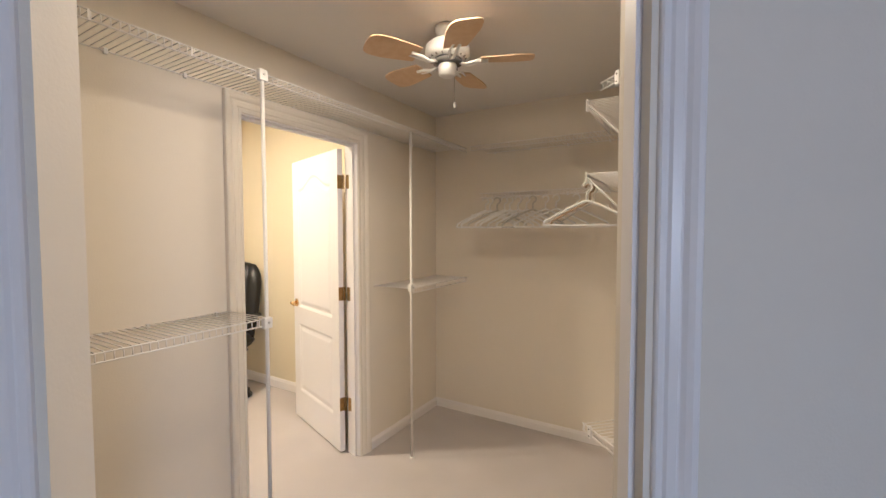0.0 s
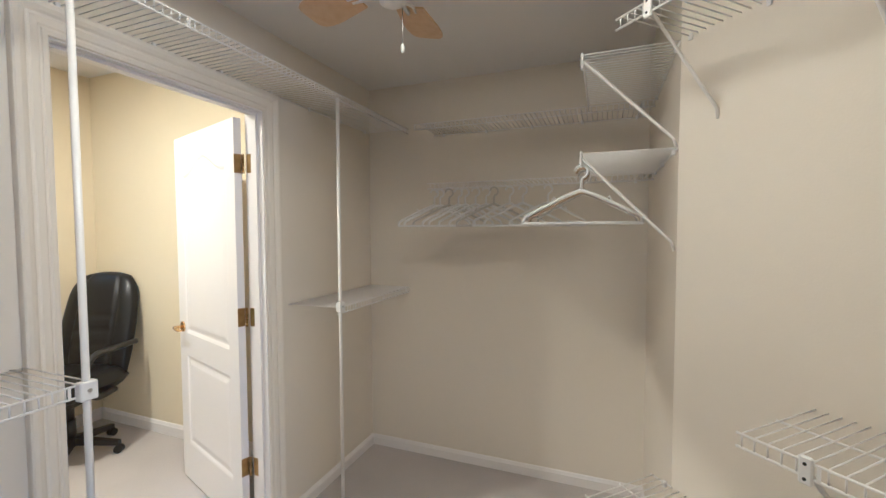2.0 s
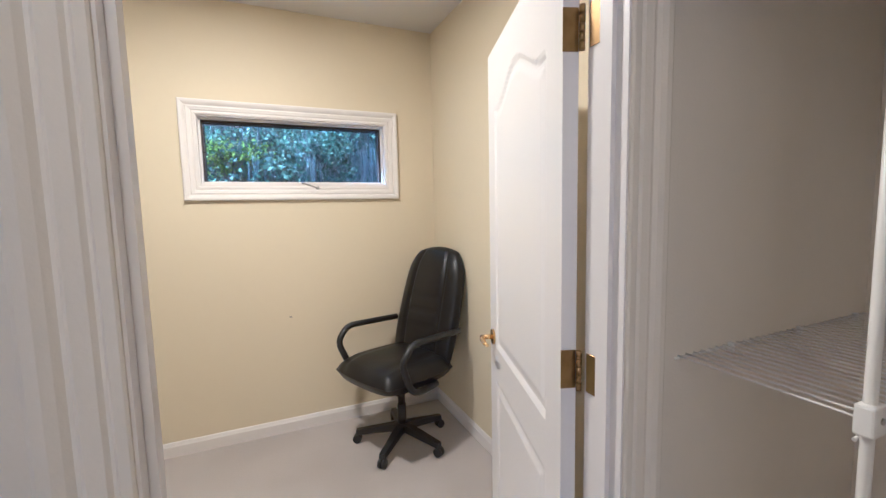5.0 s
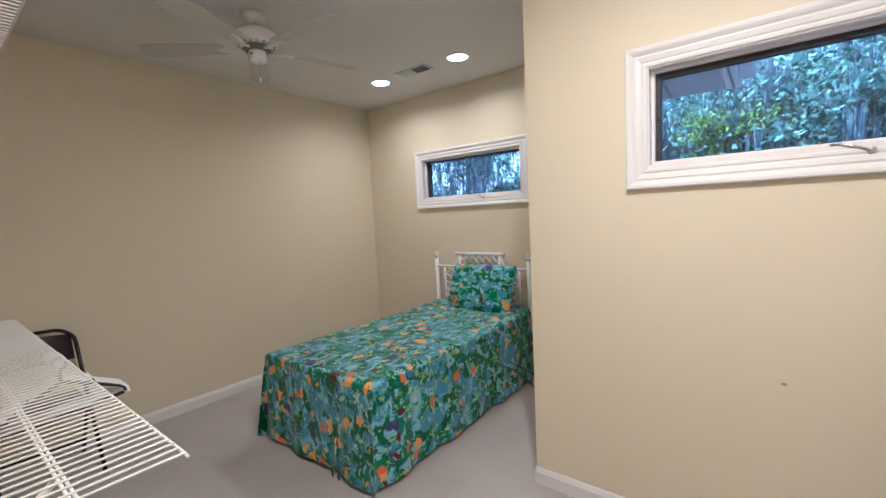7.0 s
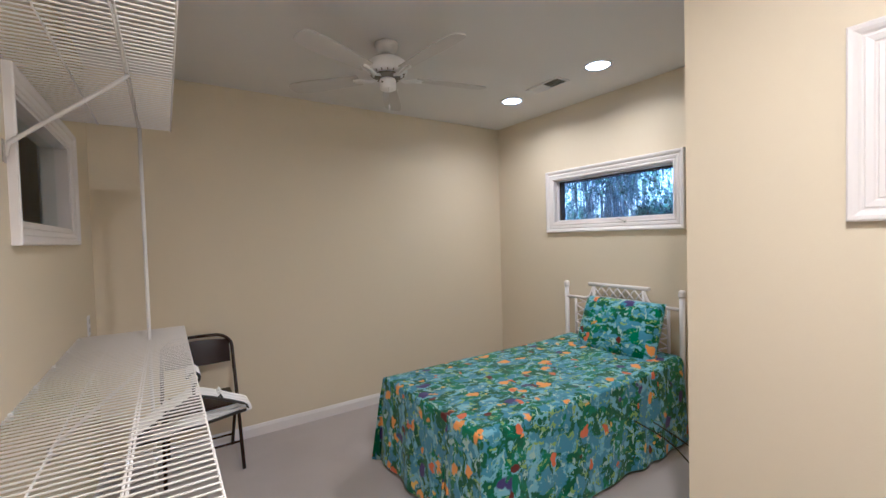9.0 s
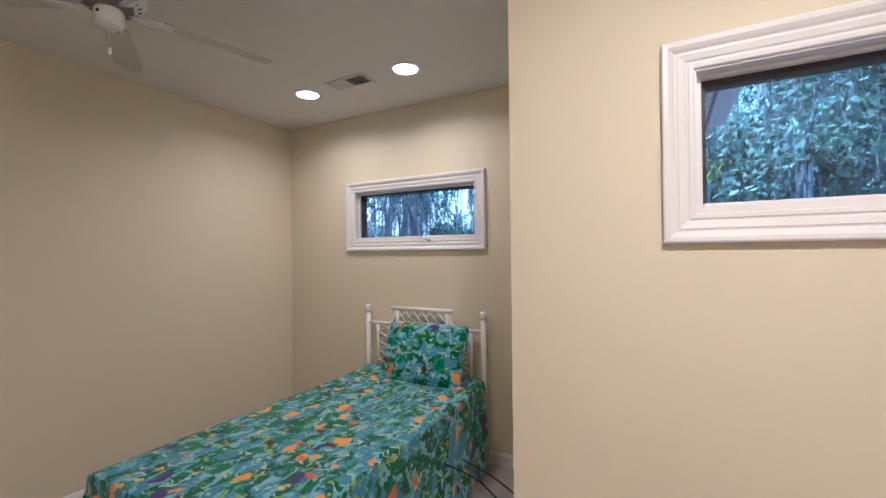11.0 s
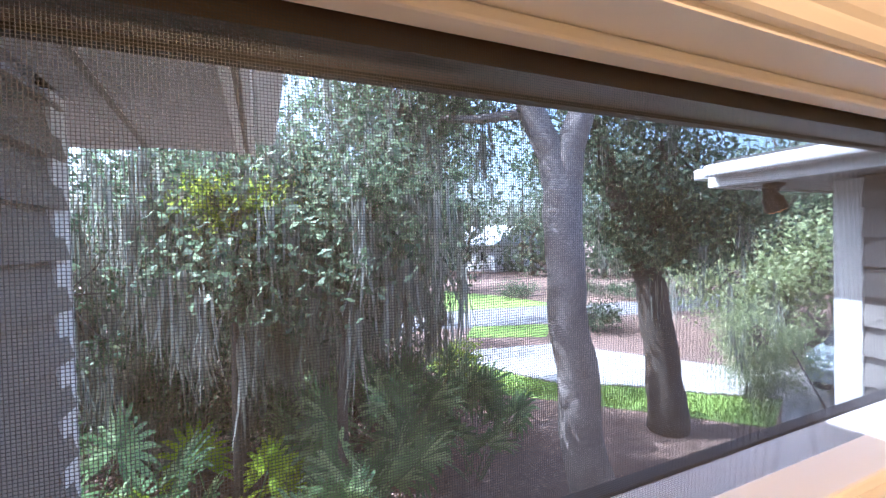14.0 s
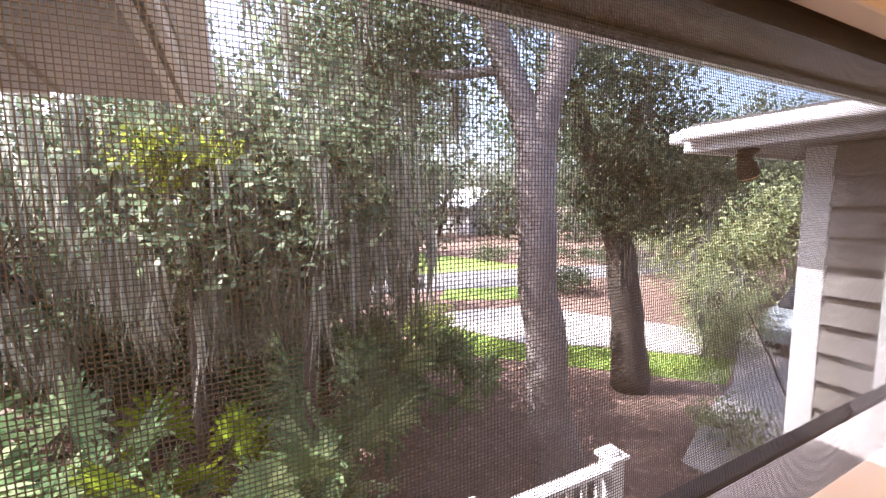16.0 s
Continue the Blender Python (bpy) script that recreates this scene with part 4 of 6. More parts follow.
# ---- recessed lights, the added closet fill, and vent ----
for cx, cy, cz in CANS_AND_FILL:
    # the closet's added fill lamp gets the same fixture
    c = thing("recessed_or_fill_light", "lit recessed ceiling light, real or added fill, with white trim ring", "ceiling light", "recessed lights")
    bm = bmesh.new()
    rings = [(0.078, -0.001), (0.082, -0.006), (0.104, -0.004), (0.106, 0.0)]
    sides = 40
    vs = [[bm.verts.new((cx + r * math.cos(a), cy + r * math.sin(a), cz + z)) for a in (2 * math.pi * k / sides for k in range(sides))] for r, z in rings]
    for a, b in zip(vs, vs[1:]):
        for k in range(sides):
            bm.faces.new((a[k], a[(k + 1) % sides], b[(k + 1) % sides], b[k])).smooth = True
    part("trim_ring", bm, PLASTIC, c)
    bm = bmesh.new()
    lathe(bm, [(0.080, cz - 0.001), (0.078, cz - 0.004), (0.03, cz - 0.006)], 40, (cx, cy, 0))
    part("diffuser", bm, GLOW, c)

vent = thing("ceiling_vent", "white louvred ceiling air vent", "vent")
vx0, vx1, vy0, vy1 = -5.02, -4.87, -0.96, -0.63
# dark sheet standing for the shade behind the louvres
part("backing_shade", box_bm(vx0 + 0.01, vx1 - 0.01, vy0 + 0.01, vy1 - 0.01, H - 0.002, H - 0.0005), VENTDARK, vent)
for a in ((vx0, vx1, vy0, vy0 + 0.018), (vx0, vx1, vy1 - 0.018, vy1), (vx0, vx0 + 0.018, vy0 + 0.018, vy1 - 0.018), (vx1 - 0.018, vx1, vy0 + 0.018, vy1 - 0.018)):
    part("frame", box_bm(*a, H - 0.010, H - 0.001, 0.002, 1), CEILING, vent)
for k in range(12):
    y = vy0 + 0.032 + k * 0.0242
    sl = part("slat", box_bm(-(vx1 - vx0) / 2 + 0.018, (vx1 - vx0) / 2 - 0.018, -0.010, 0.010, -0.0006, 0.0006), CEILING, vent)
    sl.matrix_local = pose((vx0 + vx1) / 2, y, H - 0.009, 42 if k < 6 else -42, 0, 0)


# ---- bed ----
def bed():
    b = thing("bed", "single bed under a tropical floral bedspread", "bed")
    x0, x1, y0, y1, top = -5.44, -3.585, -1.04, -0.035, 0.60
    part("mattress", box_bm(x0, x1 - 0.03, y0 + 0.02, y1 - 0.02, 0.30, top - 0.02, 0.04, 3), PLASTIC, b)
    part("box_spring", box_bm(x0, x1 - 0.04, y0 + 0.03, y1 - 0.03, 0.10, 0.298, 0.02), PLASTIC, b)
    for x in (x0 + 0.1, x1 - 0.14):
        for y in (y0 + 0.12, y1 - 0.12):
            bm = bmesh.new()
            rod(bm, (x, y, 0.0), (x, y, 0.10), 0.02, sides=10)
            part("leg", bm, BLACK, b)
    # bedspread: a top sheet that rolls over the edges and hangs to the floor in soft folds
    nu, nv = 150, 120
    drop = top - 0.012
    lu, lv = (x1 - x0), (y1 - y0)
    verts, faces = [], []
    r = 0.035

    def over(s, length, end0, end1):
        """Distance along cloth to place across and drop, for one direction."""
        if s < 0 and end0:
            d = -s
            return (0.0 - min(d, r) * 0.4, -max(0.0, d - r * 0.5))
        if s > length and end1:
            d = s - length
            return (length + min(d, r) * 0.4, -max(0.0, d - r * 0.5))
        return (s, 0.0)

    for j in range(nv + 1):
        for i in range(nu + 1):
            u = (lu + drop) * i / nu
            v = -drop + (lv + 2 * drop) * j / nv
            pu, du = over(u, lu, False, True)
            pv, dv = over(v, lv, True, True)
            d = min(du, dv) if (du < 0 and dv < 0) else du + dv
            flare = -d / drop if drop else 0
            fold = 0.0
            if d < 0:
                t = v if du < dv else u
                fold = flare * (0.040 * noise.noise((t * 4.3, 2.0 if du < dv else 7.0 + (v > 0), 0.4)) + 0.012 * math.sin(t * 23 + 3 * noise.noise((t * 2, 5, 1))))
            if du < 0:
                pu += 0.026 * flare + fold * (0.8 if dv == 0 else 1)
            if dv < 0:
                sgn = 1 if v > 0 else -1
                pv += sgn * (0.026 * flare + fold)
            z = top + d
            if d == 0:
                z += 0.006 * noise.noise((pu * 3, pv * 3, 0)) + 0.003 * noise.noise((pu * 9, pv * 9, 3))
                if pu < 0.42:
                    z += 0.02 * (1 - pu / 0.42)
                edge = min(lu - pu, pv, lv - pv)
                if edge < 0.03:
                    z -= 0.012 * (1 - edge / 0.03) ** 2
            z = max(z, 0.006 + 0.004 * noise.noise((pu * 6, pv * 6, 8)))
            verts.append((x0 + pu, y0 + pv, z))
    row = nu + 1
    for j in range(nv):
        for i in range(nu):
            a = j * row + i
            faces.append((a, a + 1, a + 1 + row, a + row))
    ob = mesh_part("bedspread", verts, faces, FLORAL, b, "green, blue and orange tropical print bedspread", smooth=True)
    # fold of cloth that marks the foot corner
    bm = bmesh.new()
    for k, yy in enumerate((-0.30, -0.26)):
        tube(bm, [(x1 + 0.012, y1 + yy, 0.30), (x1 + 0.030, y1 + yy + 0.004, 0.15), (x1 + 0.046, y1 + yy + 0.008 * (k * 2 - 1), 0.01)], 0.006, 6)
    part("pleat", bm, FLORAL, b)
    return b


bed()


def pillow(label, mat, w, d, h, m):
    """A plump pillow: a cushion form with pinched corners."""
    verts, faces, n = [], [], 28
    for s in (1, -1):
        for j in range(n + 1):
            for i in range(n + 1):
                u, v = 2 * i / n - 1, 2 * j / n - 1
                e = max(0.0, (1 - u ** 4) * (1 - v ** 4)) ** 0.42
                pin = 1 - 0.05 * (u * u * (1 - v * v)) * 1.2
                wob = 0.012 * noise.noise((u * 2.1, v * 2.1, s * 3.0))
                verts.append((u * w / 2 * (1 - 0.04 * (1 - abs(u)) * v * v), v * d / 2 * pin, s * h / 2 * e + wob * e))
    row = n + 1
    off = row * row
    for j in range(n):
        for i in range(n):
            a = j * row + i
            faces += [(a, a + 1, a + 1 + row, a + row), (off + a, off + a + row, off + a + 1 + row, off + a + 1)]
    ob = mesh_part("pillow", verts, faces, mat, None, "", True)
    ob.matrix_world = m
    return tagged(ob, label, "pillow")


pillow("pillow in a floral sham leaning on the headboard", FLORAL, 0.66, 0.46, 0.20, pose(-5.33, -0.46, 0.775, 0, 0, 0) @ pose(0, 0, 0, 66, 0, 90))


def headboard():
    h = thing("headboard", "white painted rattan headboard with lattice panels", "headboard")
    x, ya, yb = -5.500, -1.095, -0.055
    for y in (ya, yb):
        bm = bmesh.new()
        rod(bm, (x, y, 0.0), (x, y, 1.035), 0.020, sides=14)
        lathe(bm, [(0.024, 1.035), (0.027, 1.045), (0.024, 1.06), (0.026, 1.072), (0.020, 1.085), (0.006, 1.09)], 16, (x, y, 0))
        part("post", bm, TRIM, h)
    mid = (ya + yb) / 2

    def bar(name, pts, r):
        bm = bmesh.new()
        tube(bm, pts, r, 10)
        part(name, bm, TRIM, h)

    bar("top_rail", [(x, mid - 0.275, 1.075), (x, mid + 0.275, 1.075)], 0.017)
    bar("lower_rail", [(x, ya, 0.50), (x, yb, 0.50)], 0.015)
    for s, yp in ((-1, ya), (1, yb)):
        bar("side_rail", arc([(x, yp, 0.945), (x, mid + s * 0.27, 0.945), (x, mid + s * 0.225, 1.06)], 0.08), 0.014)
        bar("upright", [(x, mid + s * 0.42, 0.50), (x, mid + s * 0.42, 0.945)], 0.012)
        bar("upright", [(x, mid + s * 0.225, 0.50), (x, mid + s * 0.225, 1.06)], 0.012)
        y0, y1 = mid + s * 0.42, mid + s * 0.235
        for k in range(6):
            z = 0.50 + 0.075 * k
            bar("lattice", [(x - 0.004, y0, z), (x - 0.004, y1, z + 0.075)], 0.006)
            bar("lattice", [(x + 0.004, y0, z + 0.075), (x + 0.004, y1, z)], 0.006)
    for k in range(6):
        y = mid - 0.225 + 0.075 * k
        bar("lattice", [(x - 0.004, y, 0.97), (x - 0.004, y + 0.075, 1.06)], 0.006)
        bar("lattice", [(x + 0.004, y + 0.075, 0.97), (x + 0.004, y, 1.06)], 0.006)
    bar("cross_rail", [(x, mid - 0.225, 0.965), (x, mid + 0.225, 0.965)], 0.011)
    return h


headboard()
for k, pts in enumerate(([(-4.75, 0.02, 0.36), (-4.80, 0.20, 0.30), (-4.88, 0.32, 0.14), (-5.0, 0.34, 0.02), (-5.3, 0.30, 0.012), (-5.45, 0.45, 0.012)],
                         [(-4.95, 0.03, 0.30), (-4.92, 0.25, 0.26), (-5.02, 0.40, 0.10), (-5.15, 0.42, 0.012), (-5.45, 0.52, 0.012), (-5.5, 0.58, 0.30)])):
    bm = bmesh.new()
    smooth_pts = arc(pts, 0.2, 6)
    tube(bm, smooth_pts, 0.0045, 6)
    tagged(part("power_cord", bm, CORD), "black power cord hanging beside the bed", "cord", "cords by the bed")


# ---- office chair ----
def office_chair(at, turn):
    """Faces -y before the turn."""
    c = thing("office_chair", "black leather high-back office chair with loop arms", "chair", at=pose(*at, 0, 0, turn))

    def cushion(name, w, d, h, m, bulge, n=22, taper=0.0, crown=0.0):
        verts, faces = [], []
        for s in (1, -1):
            for j in range(n + 1):
                for i in range(n + 1):
                    u, v = 2 * i / n - 1, 2 * j / n - 1
                    k = 0.30
                    uu, vv = u * math.sqrt(1 - k * v * v / 1.0 * 0.5), v * math.sqrt(1 - k * u * u * 0.5)
                    e = max(0.0, (1 - abs(u) ** 5) * (1 - abs(v) ** 5)) ** 0.35
                    z = s * h / 2 * (1.0 if s > 0 else 0.8) * e
                    if s > 0:
                        z += bulge(u, v) * e
                    shrink = (1 - taper * v) * (1 - crown * max(0.0, (v - 0.45) / 0.55) ** 2.6)
                    verts.append((uu * w / 2 * shrink, vv * d / 2, z))
        row = n + 1
        off = row * row
        for j in range(n):
            for i in range(n):
                a = j * row + i
                faces += [(a, a + 1, a + 1 + row, a + row), (off + a, off + a + row, off + a + 1 + row, off + a + 1)]
        ob = mesh_part(name, verts, faces, LEATHER, c, "", True)
        ob.matrix_local = m
        return ob

    cushion("seat", 0.53, 0.56, 0.165, pose(0, -0.045, 0.492, -2, 0, 0), lambda u, v: 0.018 * (1 - u * u) - 0.012 * math.exp(-((abs(u) - 0.62) / 0.06) ** 2) - 0.03 * max(0, -v - 0.5))
    back = cushion("backrest", 0.51, 0.76, 0.11, pose(0, 0.285, 0.84, 73, 0, 0) @ pose(0, 0, 0, 0, 0, 0), lambda u, v: 0.022 * (1 - u * u) * (1 - v * v) - 0.014 * math.exp(-((abs(u) - 0.55) / 0.05) ** 2) - 0.012 * math.exp(-((v - 0.12) / 0.03) ** 2) * (abs(u) < 0.5) - 0.012 * math.exp(-((v + 0.16) / 0.03) ** 2) * (abs(u) < 0.5) - 0.010 * math.exp(-((v + 0.42) / 0.03) ** 2) * (abs(u) < 0.5), n=40, taper=0.06, crown=0.26)
    for z in (0.70, 0.78, 0.86):
        for x in (-0.115, 0.115):
            bm = bmesh.new()
            lathe(bm, [(0.012, 0.0), (0.010, 0.004), (0.002, 0.006)], 12)
            bt = part("tuft_button", bm, LEATHER, back)
            bt.matrix_local = pose(x, (z - 0.83) * 1.0, 0.058, 0, 0, 0)
    for s in (-1, 1):
        bm = bmesh.new()
        pts = arc([(s * 0.285, 0.23, 0.715), (s * 0.30, -0.17, 0.735), (s * 0.295, -0.25, 0.65), (s * 0.275, -0.16, 0.435), (s * 0.25, 0.06, 0.43)], 0.09, 6)
        tube(bm, pts, 0.019, 10)
        part("armrest", bm, BLACK, c)
    part("mechanism", box_bm(-0.13, 0.13, -0.14, 0.16, 0.375, 0.44, 0.012), BLACK, c)
    bm = bmesh.new()
    rod(bm, (0, 0, 0.10), (0, 0, 0.25), 0.030, 0.026, sides=18)
    rod(bm, (0, 0, 0.25), (0, 0, 0.38), 0.022, sides=18)
    part("gas_column", bm, BLACK, c)
    bm = bmesh.new()
    lathe(bm, [(0.045, 0.075), (0.052, 0.09), (0.046, 0.125), (0.03, 0.13)], 20)
    part("base_hub", bm, BLACK, c)
    for k in range(5):
        a = radians(30 - turn + 72 * k)
        ca, sa = math.cos(a), math.sin(a)
        bm = bmesh.new()
        n = 6
        rings = []
        for i in range(n + 1):
            t = i / n
            r, z, w, hh = 0.03 + 0.26 * t, 0.105 - 0.035 * t, 0.030 - 0.010 * t, 0.022 - 0.007 * t
            rings.append([bm.verts.new((ca * r - sa * y, sa * r + ca * y, z + zz)) for y, zz in ((-w, -hh), (w, -hh), (w * 0.8, hh), (-w * 0.8, hh))])
        for p, q in zip(rings, rings[1:]):
            for i in range(4):
                bm.faces.new((p[i], p[(i + 1) % 4], q[(i + 1) % 4], q[i]))
        bm.faces.new(rings[0][::-1])
        bm.faces.new(rings[-1])
        leg = part("base_leg", bm, BLACK, c)
        bm = bmesh.new()
        cx, cy = ca * 0.285, sa * 0.285
        for w in (-0.012, 0.012):
            rod(bm, (cx - sa * (w - 0.009), cy + ca * (w - 0.009), 0.027), (cx - sa * (w + 0.009), cy + ca * (w + 0.009), 0.027), 0.0265, sides=18)
        rod(bm, (cx, cy, 0.03), (cx, cy, 0.075), 0.008, sides=8)
        part("caster", bm, BLACK, leg)
    return c


office_chair((-3.70, 2.25, 0.0), 24)


# ---- folding chair ----
def folding_chair(at, turn):
    """Faces -y before the turn."""
    c = thing("folding_chair", "dark brown metal folding chair by the wall", "chair", at=pose(*at, 0, 0, turn))
    for s in (-1, 1):
        bm = bmesh.new()
        tube(bm, arc([(s * 0.22, -0.20, 0.0), (s * 0.22, 0.06, 0.52), (s * 0.215, 0.17, 0.80), (s * 0.15, 0.185, 0.855), (0, 0.185, 0.86)], 0.08, 6), 0.0115, 10)
        part("front_leg", bm, BROWNMETAL, c)
        bm = bmesh.new()
        rod(bm, (s * 0.20, 0.23, 0.0), (s * 0.20, -0.08, 0.44), 0.011, sides=10)
        part("rear_leg", bm, BROWNMETAL, c)
    for w, y, z in ((0.22, -0.12, 0.16), (0.20, 0.155, 0.11)):
        bm = bmesh.new()
        tube(bm, [(-w, y, z), (w, y, z)], 0.008, 8)
        part("stretcher", bm, BROWNMETAL, c)
    bm = box_bm(-0.195, 0.195, -0.21, 0.17, 0.435, 0.462, 0.012, 3)
    part("seat", bm, BROWNMETAL, c)
    verts, faces = [], []
    n = 14
    for sgn in (1, -1):
        for j in range(2 + 4):
            for i in range(n + 1):
                u = 2 * i / n - 1
                v = j / 5
                verts.append((u * 0.20, 0.135 + 0.05 * v - 0.012 * u * u * -1 + sgn * 0.004, 0.66 + 0.17 * v - 0.02 * u * u * (v > 0.9)))
    row = n + 1
    off = row * 6
    for j in range(5):
        for i in range(n):
            a = j * row + i
            faces += [(a, a + 1, a + 1 + row, a + row), (off + a, off + a + row, off + a + 1 + row, off + a + 1)]
    mesh_part("backrest", verts, faces, BROWNMETAL, c, "", True)
    return c


folding_chair((-2.56, -1.78, 0.0), 180)
mark = tagged(part("wall_scuff", box_bm(-4.1498, -4.1475, 1.645, 1.662, 0.768, 0.778, 0.001, 1), material("grey_scuff", (0.32, 0.30, 0.27), 0.8)), "small grey scuff on the cream wall", "scuff mark")

# ---- outside: materials ----
def leaf_material(name, colours, rough=0.58, through=0.35):
    """Leaves that vary from one to the next and let some light through."""
    m = bpy.data.materials.new(name)
    m.use_nodes = True
    nt = m.node_tree
    p = nt.nodes["Principled BSDF"]
    p.inputs["Roughness"].default_value = rough
    p.inputs["Specular IOR Level"].default_value = 0.22
    geo, ramp = nt.nodes.new("ShaderNodeNewGeometry"), nt.nodes.new("ShaderNodeValToRGB")
    ramp.color_ramp.elements[0].color, ramp.color_ramp.elements[1].color = (*colours[0], 1), (*colours[-1], 1)
    for k, c in enumerate(colours[1:-1]):
        ramp.color_ramp.elements.new((k + 1) / (len(colours) - 1)).color = (*c, 1)
    nt.links.new(geo.outputs["Random Per Island"], ramp.inputs[0])
    nt.links.new(ramp.outputs[0], p.inputs["Base Color"])
    tr, mix = nt.nodes.new("ShaderNodeBsdfTranslucent"), nt.nodes.new("ShaderNodeMixShader")
    nt.links.new(ramp.outputs[0], tr.inputs[0])
    mix.inputs[0].default_value = through
    nt.links.new(p.outputs[0], mix.inputs[1])
    nt.links.new(tr.outputs[0], mix.inputs[2])
    nt.links.new(mix.outputs[0], nt.nodes["Material Output"].inputs[0])
    return m


OAKLEAF = leaf_material("oak_leaves", [(0.045, 0.068, 0.045), (0.085, 0.125, 0.075), (0.135, 0.185, 0.115), (0.25, 0.31, 0.20)], through=0.42)
FARLEAF = leaf_material("far_leaves", [(0.05, 0.07, 0.05), (0.09, 0.12, 0.075), (0.18, 0.21, 0.14)])
LIMELEAF = leaf_material("lime_leaves", [(0.13, 0.19, 0.03), (0.26, 0.33, 0.05), (0.40, 0.46, 0.07)], through=0.5)
# pale shrub foliage; also paints sunlight onto smaller trees across the drive
PALELEAF = leaf_material("pale_and_sunlit_leaves", [(0.24, 0.30, 0.15), (0.34, 0.40, 0.21), (0.46, 0.50, 0.30)], through=0.45)
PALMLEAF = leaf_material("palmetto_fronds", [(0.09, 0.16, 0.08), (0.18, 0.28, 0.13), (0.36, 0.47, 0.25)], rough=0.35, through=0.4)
# the same fronds with sunlight painted in as a brighter yellow-green
PALMBRIGHT = leaf_material("palmetto_with_painted_sun", [(0.22, 0.34, 0.03), (0.36, 0.48, 0.04)], rough=0.35, through=0.5)
MOSS = leaf_material("hanging_moss", [(0.17, 0.18, 0.155), (0.25, 0.26, 0.225), (0.36, 0.365, 0.325)], rough=0.9, through=0.3)
GRASSBLADE = leaf_material("grass_blades", [(0.12, 0.19, 0.035), (0.20, 0.29, 0.05), (0.30, 0.38, 0.08)], through=0.4)
BARK = material("grey_oak_bark", (0.28, 0.25, 0.24), 0.9, grain=0.6, grain_scale=26, stain=0.5, stain_scale=2.2, second=(0.085, 0.072, 0.064), bump=1.0, bump_scale=34)
DARKBARK = material("dark_oak_bark", (0.10, 0.082, 0.07), 0.92, grain=0.6, grain_scale=22, stain=0.5, stain_scale=2.0, second=(0.04, 0.032, 0.027), bump=1.0, bump_scale=30)
GROUND = material("leaf_mulch_ground", (0.20, 0.13, 0.105), 0.95, grain=0.65, grain_scale=11, stain=0.5, stain_scale=0.4, second=(0.085, 0.055, 0.045), bump=1.0, bump_scale=24)
CONCRETE = material("pale_concrete", (0.34, 0.33, 0.32), 0.85, grain=0.3, grain_scale=8, stain=0.3, stain_scale=0.5, second=(0.25, 0.24, 0.23), bump=0.4, bump_scale=60)
ASPHALT = material("weathered_asphalt", (0.17, 0.17, 0.18), 0.85, grain=0.3, grain_scale=10, stain=0.35, stain_scale=0.3, second=(0.11, 0.11, 0.115), bump=0.4, bump_scale=60)
LAWN = material("lawn", (0.19, 0.28, 0.05), 0.9, grain=0.5, grain_scale=9, stain=0.4, stain_scale=0.6, second=(0.10, 0.17, 0.03), bump=1.0, bump_scale=40)
SIDING = material("grey_lap_siding", (0.19, 0.175, 0.165), 0.6, stain=0.25, stain_scale=1.0, grain=0.15, grain_scale=14, second=(0.145, 0.135, 0.128), bump=0.15, bump_scale=80, per_object=0.05)
OUTTRIM = material("white_outside_trim", (0.62, 0.62, 0.63), 0.5, stain=0.2, stain_scale=1.5, second=(0.62, 0.62, 0.62))
SOFFIT = material("grey_soffit", (0.33, 0.33, 0.35), 0.7, stain=0.2, stain_scale=0.8, second=(0.27, 0.27, 0.285))
SHINGLE = material("roof_shingle", (0.10, 0.095, 0.09), 0.9, grain=0.5, grain_scale=12)
BRONZE = material("bronze_fixture", (0.045, 0.03, 0.024), 0.4, 0.4)
BULB = material("amber_lens", (0.75, 0.42, 0.20), 0.2)
CARPAINT = material("silver_blue_car_paint", (0.45, 0.52, 0.56), 0.25, 0.3, coat=0.6)
CARGLASS = material("dark_car_glass", (0.02, 0.022, 0.025), 0.08)
RUBBER = material("tyre_rubber", (0.02, 0.02, 0.02), 0.85)

# ---- outside: ground ----
GZ = -1.5
plate("ground", [(-400, -300), (300, -300), (300, 400), (-400, 400)], GZ - 1.0, GZ, GROUND, "brown leaf-littered ground under trees", "ground")


def strip(name, outline, rise, mat, label, category):
    return plate(name, outline, GZ - 0.02, GZ + rise, mat, label, category)


NEAR_LAWN = [(-14.6, 5.4), (-12.4, 5.5), (-11.0, 6.95), (-9.25, 8.6), (-8.25, 9.5), (-8.9, 11.05), (-9.75, 10.0), (-10.65, 9.2), (-11.8, 7.6), (-13.15, 7.0), (-14.8, 6.4)]
strip("lawn", NEAR_LAWN, 0.012, LAWN, "sunlit strip of mown lawn", "lawn")
strip("driveway", [(-14.9, 6.45), (-13.2, 7.05), (-11.85, 7.65), (-10.7, 9.25), (-9.8, 10.05), (-8.95, 11.15), (-8.2, 9.6), (-7.8, 8.1), (-7.2, 6.6), (-5.2, 6.6), (-5.4, 12.0), (-8.6, 16.0), (-10.35, 12.5), (-12.6, 11.2), (-14.8, 10.0), (-15.3, 7.5)], 0.02, CONCRETE, "pale concrete driveway", "driveway")
strip("lawn_far", [(-17.0, 7.9), (-15.7, 10.4), (-17.4, 11.9), (-18.5, 9.0)], 0.012, LAWN, "far lawn across the drive", "lawn")
strip("road", [(-18.9, 3.0), (-18.8, 7.4), (-17.6, 12.0), (-17.3, 16.0), (-15.5, 26.0), (-19.5, 30.0), (-19.9, 19.2), (-21.5, 13.2), (-22.5, 9.0), (-23.0, 3.0)], 0.008, ASPHALT, "grey asphalt road", "road")
